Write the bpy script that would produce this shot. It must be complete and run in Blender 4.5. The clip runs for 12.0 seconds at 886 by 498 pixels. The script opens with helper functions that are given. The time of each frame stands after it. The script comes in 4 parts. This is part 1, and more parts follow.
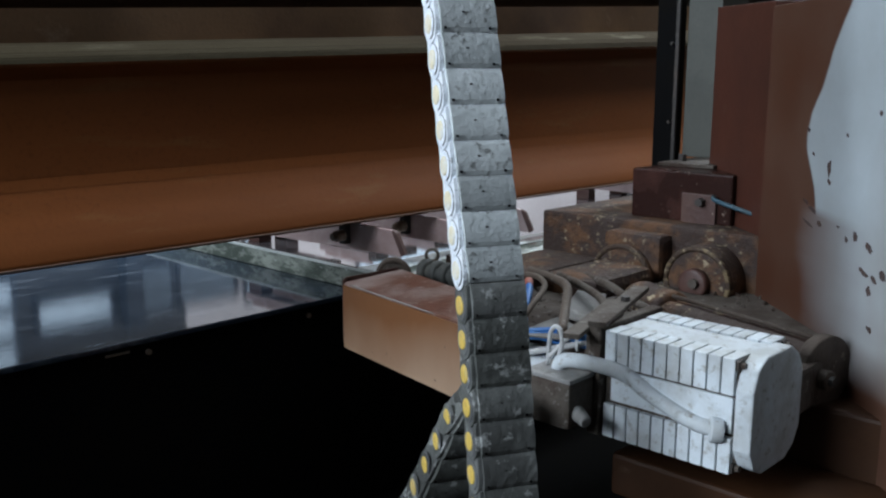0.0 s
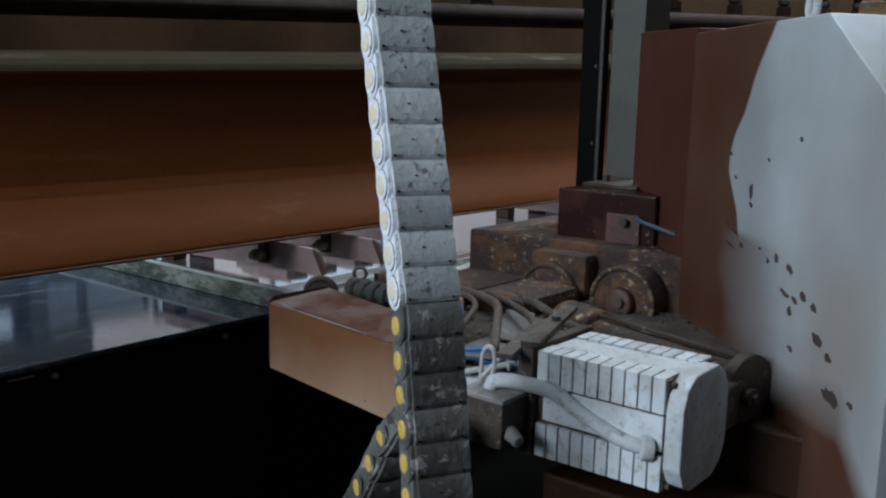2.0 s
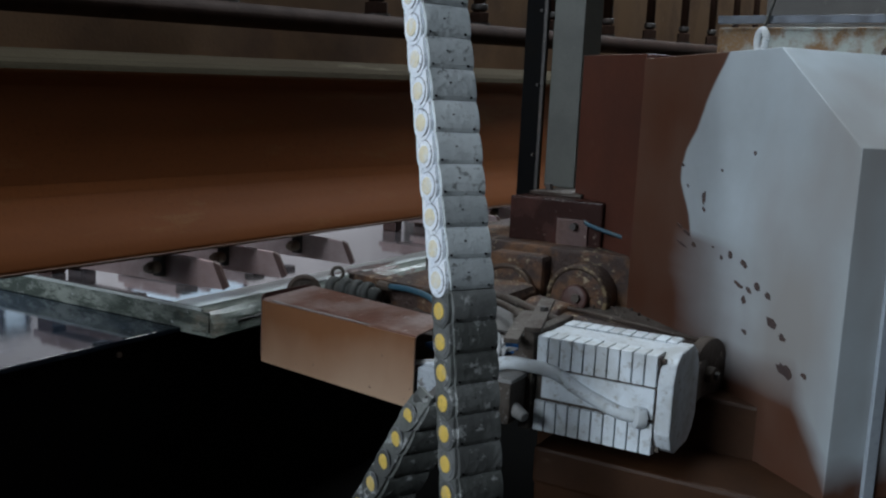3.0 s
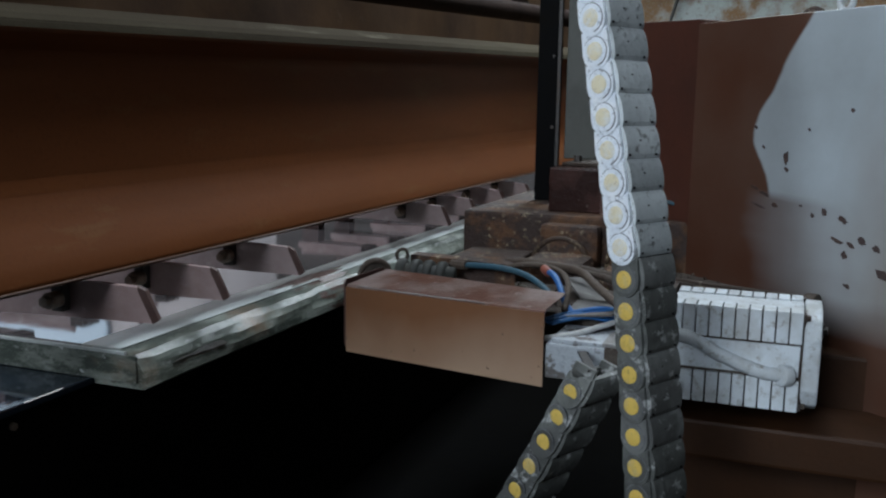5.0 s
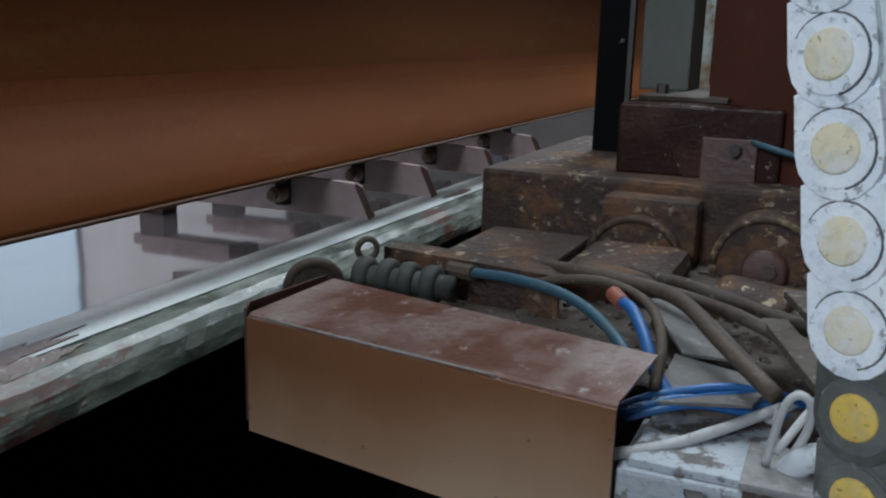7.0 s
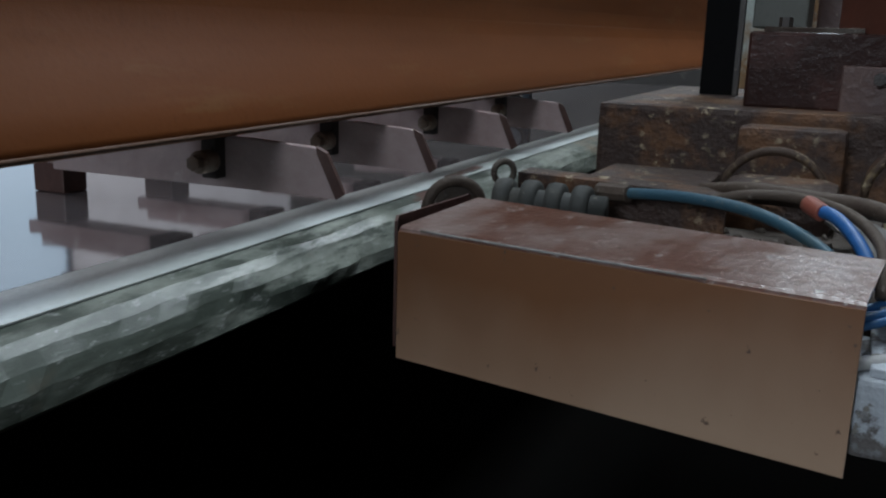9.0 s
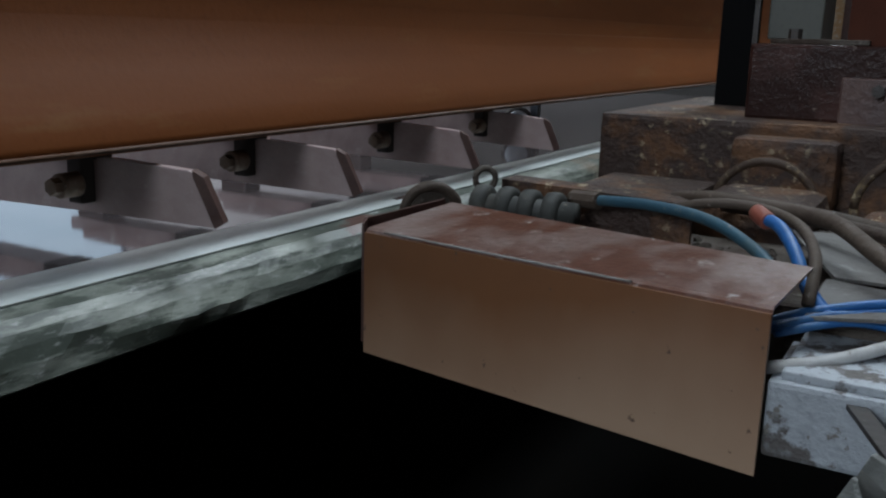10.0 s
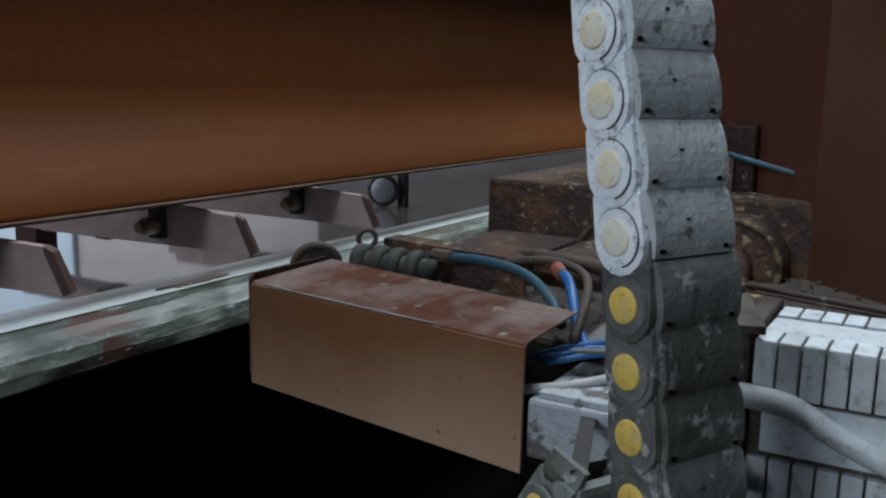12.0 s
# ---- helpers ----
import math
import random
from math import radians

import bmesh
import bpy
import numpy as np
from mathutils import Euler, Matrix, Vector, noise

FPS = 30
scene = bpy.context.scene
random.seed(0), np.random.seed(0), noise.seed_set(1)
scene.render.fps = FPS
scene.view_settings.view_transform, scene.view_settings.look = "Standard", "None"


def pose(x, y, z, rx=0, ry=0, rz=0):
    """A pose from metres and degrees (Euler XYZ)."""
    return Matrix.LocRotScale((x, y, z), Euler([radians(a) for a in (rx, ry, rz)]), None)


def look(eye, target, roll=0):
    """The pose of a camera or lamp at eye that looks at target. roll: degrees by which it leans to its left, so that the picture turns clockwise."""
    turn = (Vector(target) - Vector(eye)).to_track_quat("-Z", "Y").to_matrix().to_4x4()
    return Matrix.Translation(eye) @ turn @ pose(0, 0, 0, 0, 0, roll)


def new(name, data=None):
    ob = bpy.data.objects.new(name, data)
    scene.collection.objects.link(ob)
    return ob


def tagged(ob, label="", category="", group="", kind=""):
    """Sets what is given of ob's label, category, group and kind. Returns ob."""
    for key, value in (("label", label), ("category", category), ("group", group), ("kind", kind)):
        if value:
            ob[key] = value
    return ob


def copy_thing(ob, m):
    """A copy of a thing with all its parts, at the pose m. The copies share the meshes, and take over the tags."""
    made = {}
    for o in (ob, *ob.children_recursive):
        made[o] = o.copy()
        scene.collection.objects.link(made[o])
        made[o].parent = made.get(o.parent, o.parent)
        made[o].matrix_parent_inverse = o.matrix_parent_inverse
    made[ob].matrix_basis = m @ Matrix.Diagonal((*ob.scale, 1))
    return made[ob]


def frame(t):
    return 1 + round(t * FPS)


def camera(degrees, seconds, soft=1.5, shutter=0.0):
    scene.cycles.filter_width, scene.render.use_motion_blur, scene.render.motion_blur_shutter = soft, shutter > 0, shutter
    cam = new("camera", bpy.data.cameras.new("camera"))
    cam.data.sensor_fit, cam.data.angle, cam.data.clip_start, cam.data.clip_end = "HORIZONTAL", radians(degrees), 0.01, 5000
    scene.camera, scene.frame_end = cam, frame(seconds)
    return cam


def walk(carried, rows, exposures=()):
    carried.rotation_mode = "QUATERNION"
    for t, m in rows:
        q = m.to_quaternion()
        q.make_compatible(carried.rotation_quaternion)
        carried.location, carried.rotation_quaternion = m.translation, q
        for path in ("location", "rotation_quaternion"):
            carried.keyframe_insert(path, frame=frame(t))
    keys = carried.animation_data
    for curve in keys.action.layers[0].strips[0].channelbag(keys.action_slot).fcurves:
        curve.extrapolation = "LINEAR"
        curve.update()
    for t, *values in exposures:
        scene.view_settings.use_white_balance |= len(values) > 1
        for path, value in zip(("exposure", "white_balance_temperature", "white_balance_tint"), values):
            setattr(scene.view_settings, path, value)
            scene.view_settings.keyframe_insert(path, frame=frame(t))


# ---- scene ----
cam = camera(51.4, 12.0, soft=2.2)
METRES, EYE, TILT, LEAN, TURN = 4.0, 1.5, -10.5, -0.2, -46.0
# the camera as seen from the saw carriage: seconds, place, yaw, pitch, roll
ROWS = [
    (0.0, -0.0, -0.0004, 0.0011, -0.02, -0.1, 0.08),
    (0.5, 0.0248, 0.0174, 0.0053, -1.08, 0.06, -0.06),
    (1.0, 0.051, 0.0351, 0.0084, -0.79, 0.36, 0.04),
    (1.5, 0.0297, 0.0212, 0.005, -1.17, 0.4, 0.08),
    (2.0, -0.0094, 0.0032, 0.003, -5.27, 0.9, -0.19),
    (2.5, -0.0633, -0.0129, -0.0007, -9.84, 1.64, 1.14),
    (3.0, -0.1068, -0.0363, -0.0081, -14.27, 1.75, 0.0),
    (3.2, -0.1224, -0.0523, -0.0127, -15.91, 1.86, -0.1),
    (4.8, -0.2593, 0.0017, -0.0119, -20.96, 1.16, 3.1),
    (5.0, -0.2527, 0.0384, -0.0109, -23.09, 0.72, 3.35),
    (5.5, -0.2064, 0.1213, 0.0012, -21.71, -0.63, 2.75),
    (6.0, -0.1773, 0.186, 0.0069, -22.85, -1.56, 2.7),
    (6.5, -0.1586, 0.2541, 0.0149, -23.42, -2.67, 2.41),
    (7.0, -0.1157, 0.2946, 0.0169, -20.07, -3.24, 2.3),
    (7.5, -0.0886, 0.3255, 0.0095, -15.14, -3.43, 1.08),
    (7.7, -0.0989, 0.3353, 0.0029, -15.69, -3.42, 1.76),
    (9.3, -0.1575, 0.3407, -0.014, -19.5, -3.33, 1.98),
    (9.5, -0.1466, 0.3341, -0.016, -18.68, -3.02, 2.69),
    (10.0, -0.1238, 0.313, -0.0156, -14.41, -2.74, 1.23),
    (10.5, -0.1089, 0.2881, -0.0167, -13.24, -1.99, 2.05),
    (11.0, -0.1062, 0.2614, -0.0143, -14.53, -1.25, 2.39),
    (11.5, -0.1015, 0.2525, -0.0105, -15.13, -0.22, 1.71),
    (12.0, -0.0862, 0.223, -0.0111, -14.2, -0.02, 1.48),
]

# how far the carriage has travelled along its beam
TRAVEL = [(0.0, 0.0), (0.5, -0.139), (1.0, -0.274), (1.5, -0.136), (2.0, 0.025), (2.5, 0.193), (3.0, 0.357), (3.2, 0.418), (4.8, 0.898),
          (5.0, 0.958), (5.5, 1.114), (6.0, 1.269), (6.5, 1.423), (7.0, 1.574), (7.5, 1.72), (7.7, 1.779), (9.3, 2.25), (9.5, 2.309),
          (10.0, 2.44), (10.5, 2.567), (11.0, 2.695), (11.5, 2.822), (12.0, 2.95)]
START = pose(0, 0, EYE, TILT, LEAN, TURN)


def travelled(t):
    return float(np.interp(t, [a for a, _ in TRAVEL], [b for _, b in TRAVEL]))


walk(cam, [(t, pose(travelled(t), 0, 0) @ START @ pose(METRES * x, METRES * y, METRES * z, 90 + pitch, roll, yaw))
           for t, x, y, z, yaw, pitch, roll in ROWS],
     [(0.0, 0.32), (0.5, 0.14), (1.5, -0.02), (3.0, -0.22), (5.5, -0.18), (7.0, -0.18), (7.7, -0.28), (9.5, -0.42), (10.5, -0.42), (12.0, -0.32)])

# ---- light ----
world = bpy.data.worlds.new("world")
scene.world = world
world.use_nodes = True
wn = world.node_tree
sky = wn.nodes.new("ShaderNodeTexSky")
sky.sky_type, sky.sun_disc, sky.sun_elevation, sky.sun_rotation = "NISHITA", False, radians(35), radians(300)
wn.links.new(sky.outputs[0], wn.nodes["Background"].inputs[0])
wn.nodes["Background"].inputs[1].default_value = 0.12


def lamp(name, eye, target, wide, high, watts, colour):
    data = bpy.data.lights.new(name, "AREA")
    data.shape, data.size, data.size_y, data.energy, data.color = "RECTANGLE", wide, high, watts, colour
    ob = new(name, data)
    ob.matrix_world = look(eye, target)
    return ob


# daylight in the hall's openings
lamp("gate_daylight", (-5.9, 2.8, 3.0), (0, 2.1, 1.2), 3.6, 4.6, 1150, (0.78, 0.89, 1.0))
lamp("roof_daylight", (8.2, 1.6, 6.9), (8.2, 1.6, 0), 11.0, 1.7, 950, (0.80, 0.91, 1.0))
lamp("rear_roof_daylight", (7.5, 6.0, 6.9), (7.5, 6.3, 0), 9.0, 2.6, 520, (0.90, 0.95, 1.0))



# ---- materials ----
def nodes_of(name):
    m = bpy.data.materials.new(name)
    m.use_nodes = True
    return m, m.node_tree, m.node_tree.nodes["Principled BSDF"]


def noise_node(tree, scale, detail=5.0, rough=0.6, stretch=(1, 1, 1)):
    tc = tree.nodes.new("ShaderNodeTexCoord")
    mp = tree.nodes.new("ShaderNodeMapping")
    mp.inputs["Scale"].default_value = stretch
    n = tree.nodes.new("ShaderNodeTexNoise")
    n.inputs["Scale"].default_value, n.inputs["Detail"].default_value, n.inputs["Roughness"].default_value = scale, detail, rough
    tree.links.new(tc.outputs["Object"], mp.inputs[0])
    tree.links.new(mp.outputs[0], n.inputs["Vector"])
    return n.outputs["Fac"]


def ramp_node(tree, fac, lo, hi):
    r = tree.nodes.new("ShaderNodeMapRange")
    r.inputs["From Min"].default_value, r.inputs["From Max"].default_value = lo, hi
    tree.links.new(fac, r.inputs["Value"])
    return r.outputs[0]


def mix_node(tree, fac, a, b):
    m = tree.nodes.new("ShaderNodeMix")
    m.data_type = "RGBA"
    tree.links.new(fac, m.inputs["Factor"])
    for k, v in (("A", a), ("B", b)):
        sock = [s for s in m.inputs if s.name == k and s.type == "RGBA"][0]
        if isinstance(v, tuple):
            sock.default_value = (*v, 1)
        else:
            tree.links.new(v, sock)
    return [s for s in m.outputs if s.type == "RGBA"][0]


def worn(name, base, patch, spot, scale=6.0, patch_at=(0.5, 0.62), spot_at=(0.6, 0.68), rough=(0.4, 0.75), metal=0.0,
         bump=0.25, stretch=(1, 1, 1), grain=70.0, vary=0.0, cling=False):
    """A base coat with broad patches, small spots and a fine grain."""
    m, tree, bsdf = nodes_of(name)
    broad = noise_node(tree, scale, 6, 0.62, stretch)
    fine = noise_node(tree, scale * 5.3, 5, 0.65, stretch)
    grit = noise_node(tree, grain, 3, 0.6)
    pf, sf = ramp_node(tree, broad, *patch_at), ramp_node(tree, fine, *spot_at)
    if cling:
        both = tree.nodes.new("ShaderNodeMath")
        both.operation = "MULTIPLY"
        tree.links.new(sf, both.inputs[0])
        tree.links.new(ramp_node(tree, noise_node(tree, scale * 0.7, 4, 0.6), 0.47, 0.57), both.inputs[1])
        sf = both.outputs[0]
    colour = mix_node(tree, pf, base, patch)
    colour = mix_node(tree, sf, colour, spot)
    dim = tuple(c * 0.72 for c in base)
    gf = ramp_node(tree, grit, 0.52, 0.85)
    colour = mix_node(tree, gf, colour, dim)
    if vary:
        info = tree.nodes.new("ShaderNodeObjectInfo")
        light = tuple(min(1.0, c * (1 + vary) + 0.03 * vary) for c in patch)
        colour = mix_node(tree, ramp_node(tree, info.outputs["Random"], 0.3, 2.2), colour, light)
        dark = tuple(c * (1 - vary) for c in spot)
        colour = mix_node(tree, ramp_node(tree, info.outputs["Random"], 0.6, -1.2), colour, dark)
    tree.links.new(colour, bsdf.inputs["Base Color"])
    rr = tree.nodes.new("ShaderNodeMapRange")
    rr.inputs["To Min"].default_value, rr.inputs["To Max"].default_value = rough
    tree.links.new(broad, rr.inputs["Value"])
    tree.links.new(rr.outputs[0], bsdf.inputs["Roughness"])
    bsdf.inputs["Metallic"].default_value = metal
    bp = tree.nodes.new("ShaderNodeBump")
    bp.inputs["Strength"].default_value, bp.inputs["Distance"].default_value = bump, 0.004
    add = tree.nodes.new("ShaderNodeMath")
    tree.links.new(fine, add.inputs[0])
    tree.links.new(grit, add.inputs[1])
    tree.links.new(add.outputs[0], bp.inputs["Height"])
    tree.links.new(bp.outputs[0], bsdf.inputs["Normal"])
    return m


M = {}
M["beam"] = worn("oxide_paint", (0.175, 0.054, 0.015), (0.125, 0.039, 0.011), (0.175, 0.085, 0.032), 1.5, (0.40, 0.66), (0.58, 0.80), (0.42, 0.6), 0, 0.10, (0.22, 1, 1.3))
M["cover"] = worn("brown_cover_top", (0.100, 0.040, 0.026), (0.20, 0.148, 0.135), (0.32, 0.285, 0.27), 5.0, (0.46, 0.60), (0.60, 0.68), (0.2, 0.42), 0, 0.35)
M["rust"] = worn("heavy_rust", (0.032, 0.015, 0.010), (0.110, 0.049, 0.020), (0.36, 0.29, 0.19), 7.0, (0.48, 0.60), (0.57, 0.63), (0.45, 0.9), 0, 1.4, (1, 1, 1.3), cling=True)
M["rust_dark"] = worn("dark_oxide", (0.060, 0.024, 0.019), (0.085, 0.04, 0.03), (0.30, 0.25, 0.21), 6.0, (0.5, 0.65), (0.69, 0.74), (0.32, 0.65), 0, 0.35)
M["dusty"] = worn("slurry_dust", (0.072, 0.058, 0.047), (0.036, 0.021, 0.014), (0.24, 0.225, 0.205), 7.0, (0.45, 0.60), (0.61, 0.71), (0.7, 0.95), 0, 0.9)
M["motor"] = worn("slurry_white_motor", (0.64, 0.70, 0.755), (0.46, 0.48, 0.49), (0.25, 0.23, 0.20), 8.0, (0.45, 0.64), (0.56, 0.70), (0.6, 0.9), 0, 0.4, grain=40.0, vary=0.15)
M["grey_paint"] = worn("grey_paint", (0.30, 0.34, 0.38), (0.25, 0.28, 0.31), (0.36, 0.39, 0.42), 3.0, (0.45, 0.75), (0.6, 0.8), (0.35, 0.6), 0, 0.06)
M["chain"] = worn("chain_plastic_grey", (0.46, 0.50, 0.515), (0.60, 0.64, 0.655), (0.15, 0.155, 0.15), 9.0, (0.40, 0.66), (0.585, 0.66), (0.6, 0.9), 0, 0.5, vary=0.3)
# paler and bluer than the bars: gate daylight put into the colour
M["chain_side"] = worn("chain_side_lit", (0.78, 0.83, 0.90), (0.88, 0.91, 0.95), (0.36, 0.38, 0.42), 20.0, (0.45, 0.65), (0.585, 0.66), (0.5, 0.8), 0, 0.6)
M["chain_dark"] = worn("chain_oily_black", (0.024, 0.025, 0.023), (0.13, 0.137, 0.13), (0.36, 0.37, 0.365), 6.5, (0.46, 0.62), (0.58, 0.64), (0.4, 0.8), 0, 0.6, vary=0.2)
M["pin"] = worn("yellow_pin", (0.72, 0.50, 0.11), (0.60, 0.45, 0.17), (0.26, 0.18, 0.07), 34.0, (0.5, 0.62), (0.60, 0.68), (0.45, 0.75), 0, 0.3)
M["pin_pale"] = worn("dusty_pin", (0.78, 0.70, 0.50), (0.76, 0.75, 0.70), (0.42, 0.33, 0.22), 34.0, (0.45, 0.6), (0.60, 0.70), (0.5, 0.8), 0, 0.3)
# mast post colour; on the bench front it stands in for deep shade
M["black"] = worn("black_paint_and_shade", (0.004, 0.004, 0.0043), (0.006, 0.005, 0.004), (0.015, 0.010, 0.007), 5.0, (0.5, 0.7), (0.7, 0.8), (0.45, 0.7), 0, 0.1)
# blue base and pale spots carry part of the mirrored daylight
M["steel_wet"] = worn("wet_dark_steel", (0.032, 0.047, 0.070), (0.018, 0.027, 0.042), (0.10, 0.125, 0.16), 2.2, (0.45, 0.65), (0.54, 0.68), (0.0, 0.08), 0.0, 0.03, (0.5, 1.6, 1))
M["pink"] = worn("faded_oxide_plate", (0.52, 0.40, 0.395), (0.30, 0.195, 0.185), (0.60, 0.51, 0.51), 5.0, (0.42, 0.66), (0.60, 0.74), (0.22, 0.5), 0, 0.2, vary=0.3)
M["bracket"] = worn("dark_steel_bracket", (0.035, 0.03, 0.028), (0.07, 0.05, 0.04), (0.2, 0.17, 0.14), 12.0, (0.5, 0.7), (0.66, 0.75), (0.4, 0.7), 0.3, 0.2)
M["bolt"] = worn("dull_bolt_steel", (0.26, 0.21, 0.17), (0.2, 0.13, 0.09), (0.38, 0.35, 0.32), 30.0, (0.5, 0.7), (0.6, 0.7), (0.35, 0.6), 0.7, 0.2)
M["rubber"] = worn("dusty_rubber", (0.035, 0.036, 0.033), (0.08, 0.075, 0.065), (0.18, 0.16, 0.13), 12.0, (0.5, 0.7), (0.64, 0.74), (0.6, 0.9), 0, 0.2)
M["blue"] = worn("blue_hose", (0.015, 0.10, 0.30), (0.03, 0.10, 0.20), (0.17, 0.19, 0.20), 14.0, (0.5, 0.7), (0.64, 0.72), (0.35, 0.6), 0, 0.2)
M["teal"] = worn("teal_hose", (0.025, 0.075, 0.11), (0.05, 0.08, 0.085), (0.15, 0.14, 0.12), 14.0, (0.5, 0.7), (0.62, 0.72), (0.4, 0.7), 0, 0.2)
M["tan_hose"] = worn("dusty_tan_hose", (0.065, 0.046, 0.034), (0.045, 0.028, 0.02), (0.20, 0.175, 0.15), 14.0, (0.5, 0.7), (0.61, 0.70), (0.6, 0.9), 0, 0.4)
M["white_hose"] = worn("dusty_white_cable", (0.42, 0.425, 0.43), (0.30, 0.29, 0.275), (0.16, 0.15, 0.13), 14.0, (0.5, 0.7), (0.62, 0.72), (0.55, 0.8), 0, 0.3)
M["red"] = worn("red_connector", (0.22, 0.06, 0.04), (0.2, 0.09, 0.06), (0.25, 0.19, 0.16), 30.0, (0.5, 0.7), (0.66, 0.74), (0.5, 0.7), 0, 0.1)
M["olive"] = worn("olive_grey_paint", (0.058, 0.060, 0.050), (0.04, 0.042, 0.036), (0.09, 0.088, 0.07), 4.0, (0.45, 0.7), (0.66, 0.76), (0.45, 0.7), 0, 0.08)
M["apron"] = worn("brown_apron_paint", (0.046, 0.019, 0.008), (0.030, 0.013, 0.006), (0.07, 0.045, 0.03), 3.0, (0.42, 0.66), (0.66, 0.78), (0.4, 0.7), 0, 0.2)
M["oxide_red"] = worn("red_oxide_sheet", (0.078, 0.027, 0.018), (0.055, 0.021, 0.015), (0.10, 0.05, 0.037), 2.5, (0.42, 0.68), (0.64, 0.78), (0.3, 0.5), 0, 0.12)
M["cream_rust"] = worn("flaked_cream_paint", (0.17, 0.12, 0.062), (0.04, 0.021, 0.012), (0.36, 0.29, 0.19), 13.0, (0.44, 0.50), (0.6, 0.68), (0.5, 0.85), 0, 0.8)
M["lip_dust"] = worn("olive_dust", (0.055, 0.044, 0.026), (0.036, 0.025, 0.014), (0.125, 0.110, 0.078), 1.6, (0.42, 0.58), (0.62, 0.74), (0.8, 0.95), 0, 0.4, (0.2, 1, 1))
M["backing"] = worn("sooty_brown_plate", (0.13, 0.075, 0.04), (0.075, 0.042, 0.025), (0.17, 0.115, 0.075), 2.0, (0.42, 0.66), (0.62, 0.78), (0.5, 0.8), 0, 0.2)
M["rust_gloss"] = worn("glossy_dark_oxide", (0.026, 0.011, 0.009), (0.05, 0.02, 0.016), (0.24, 0.19, 0.16), 6.0, (0.5, 0.65), (0.63, 0.68), (0.15, 0.38), 0, 0.2, cling=True)
M["groove"] = worn("groove_shade", (0.12, 0.125, 0.14), (0.2, 0.2, 0.21), (0.06, 0.06, 0.06), 20.0, (0.5, 0.65), (0.6, 0.7), (0.7, 0.9), 0, 0.2)
M["pale_dust"] = worn("pale_slurry_crust", (0.24, 0.235, 0.23), (0.14, 0.125, 0.11), (0.38, 0.39, 0.39), 9.0, (0.46, 0.6), (0.6, 0.7), (0.7, 0.95), 0, 0.8)
M["grease"] = worn("black_grease", (0.030, 0.015, 0.010), (0.020, 0.010, 0.007), (0.06, 0.042, 0.03), 4.0, (0.45, 0.65), (0.64, 0.74), (0.6, 0.9), 0, 0.3)
M["edge_dust"] = worn("pale_edge_line", (0.13, 0.08, 0.06), (0.09, 0.04, 0.02), (0.09, 0.04, 0.018), 1.3, (0.42, 0.6), (0.52, 0.64), (0.7, 0.95), 0, 0.4)
M["flaky"] = worn("flaking_white_paint", (0.36, 0.39, 0.425), (0.10, 0.09, 0.085), (0.17, 0.16, 0.145), 9.0, (0.49, 0.52), (0.60, 0.65), (0.5, 0.8), 0, 0.8)
# the floor's shade is put into its colour, far darker than any floor
M["pit"] = worn("shade_black_floor", (0.001, 0.0009, 0.0008), (0.0015, 0.0012, 0.001), (0.002, 0.0016, 0.0013), 2.0, (0.45, 0.7), (0.66, 0.76), (0.6, 0.9), 0, 0.3)
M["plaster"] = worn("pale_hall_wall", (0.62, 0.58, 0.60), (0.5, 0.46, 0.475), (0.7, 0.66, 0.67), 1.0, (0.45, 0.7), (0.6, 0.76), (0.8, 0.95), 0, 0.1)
# albedo kept low so the bench top mirrors little light
M["dark_wall"] = worn("dark_hall_wall", (0.040, 0.038, 0.036), (0.028, 0.026, 0.025), (0.07, 0.065, 0.06), 1.0, (0.45, 0.7), (0.6, 0.76), (0.8, 0.95), 0, 0.1)


M["plate_dust"] = worn("grey_dusted_plate", (0.17, 0.165, 0.16), (0.10, 0.092, 0.085), (0.24, 0.235, 0.23), 5.0, (0.45, 0.66), (0.62, 0.72), (0.7, 0.95), 0, 0.5)
M["paint_chip"] = worn("bare_paint_chip", (0.052, 0.034, 0.032), (0.085, 0.045, 0.03), (0.12, 0.075, 0.05), 12.0, (0.5, 0.7), (0.62, 0.72), (0.5, 0.8), 0, 0.3)
M["grime"] = worn("brown_grime", (0.055, 0.038, 0.028), (0.038, 0.022, 0.016), (0.17, 0.145, 0.115), 8.0, (0.48, 0.66), (0.63, 0.70), (0.6, 0.9), 0, 0.8)


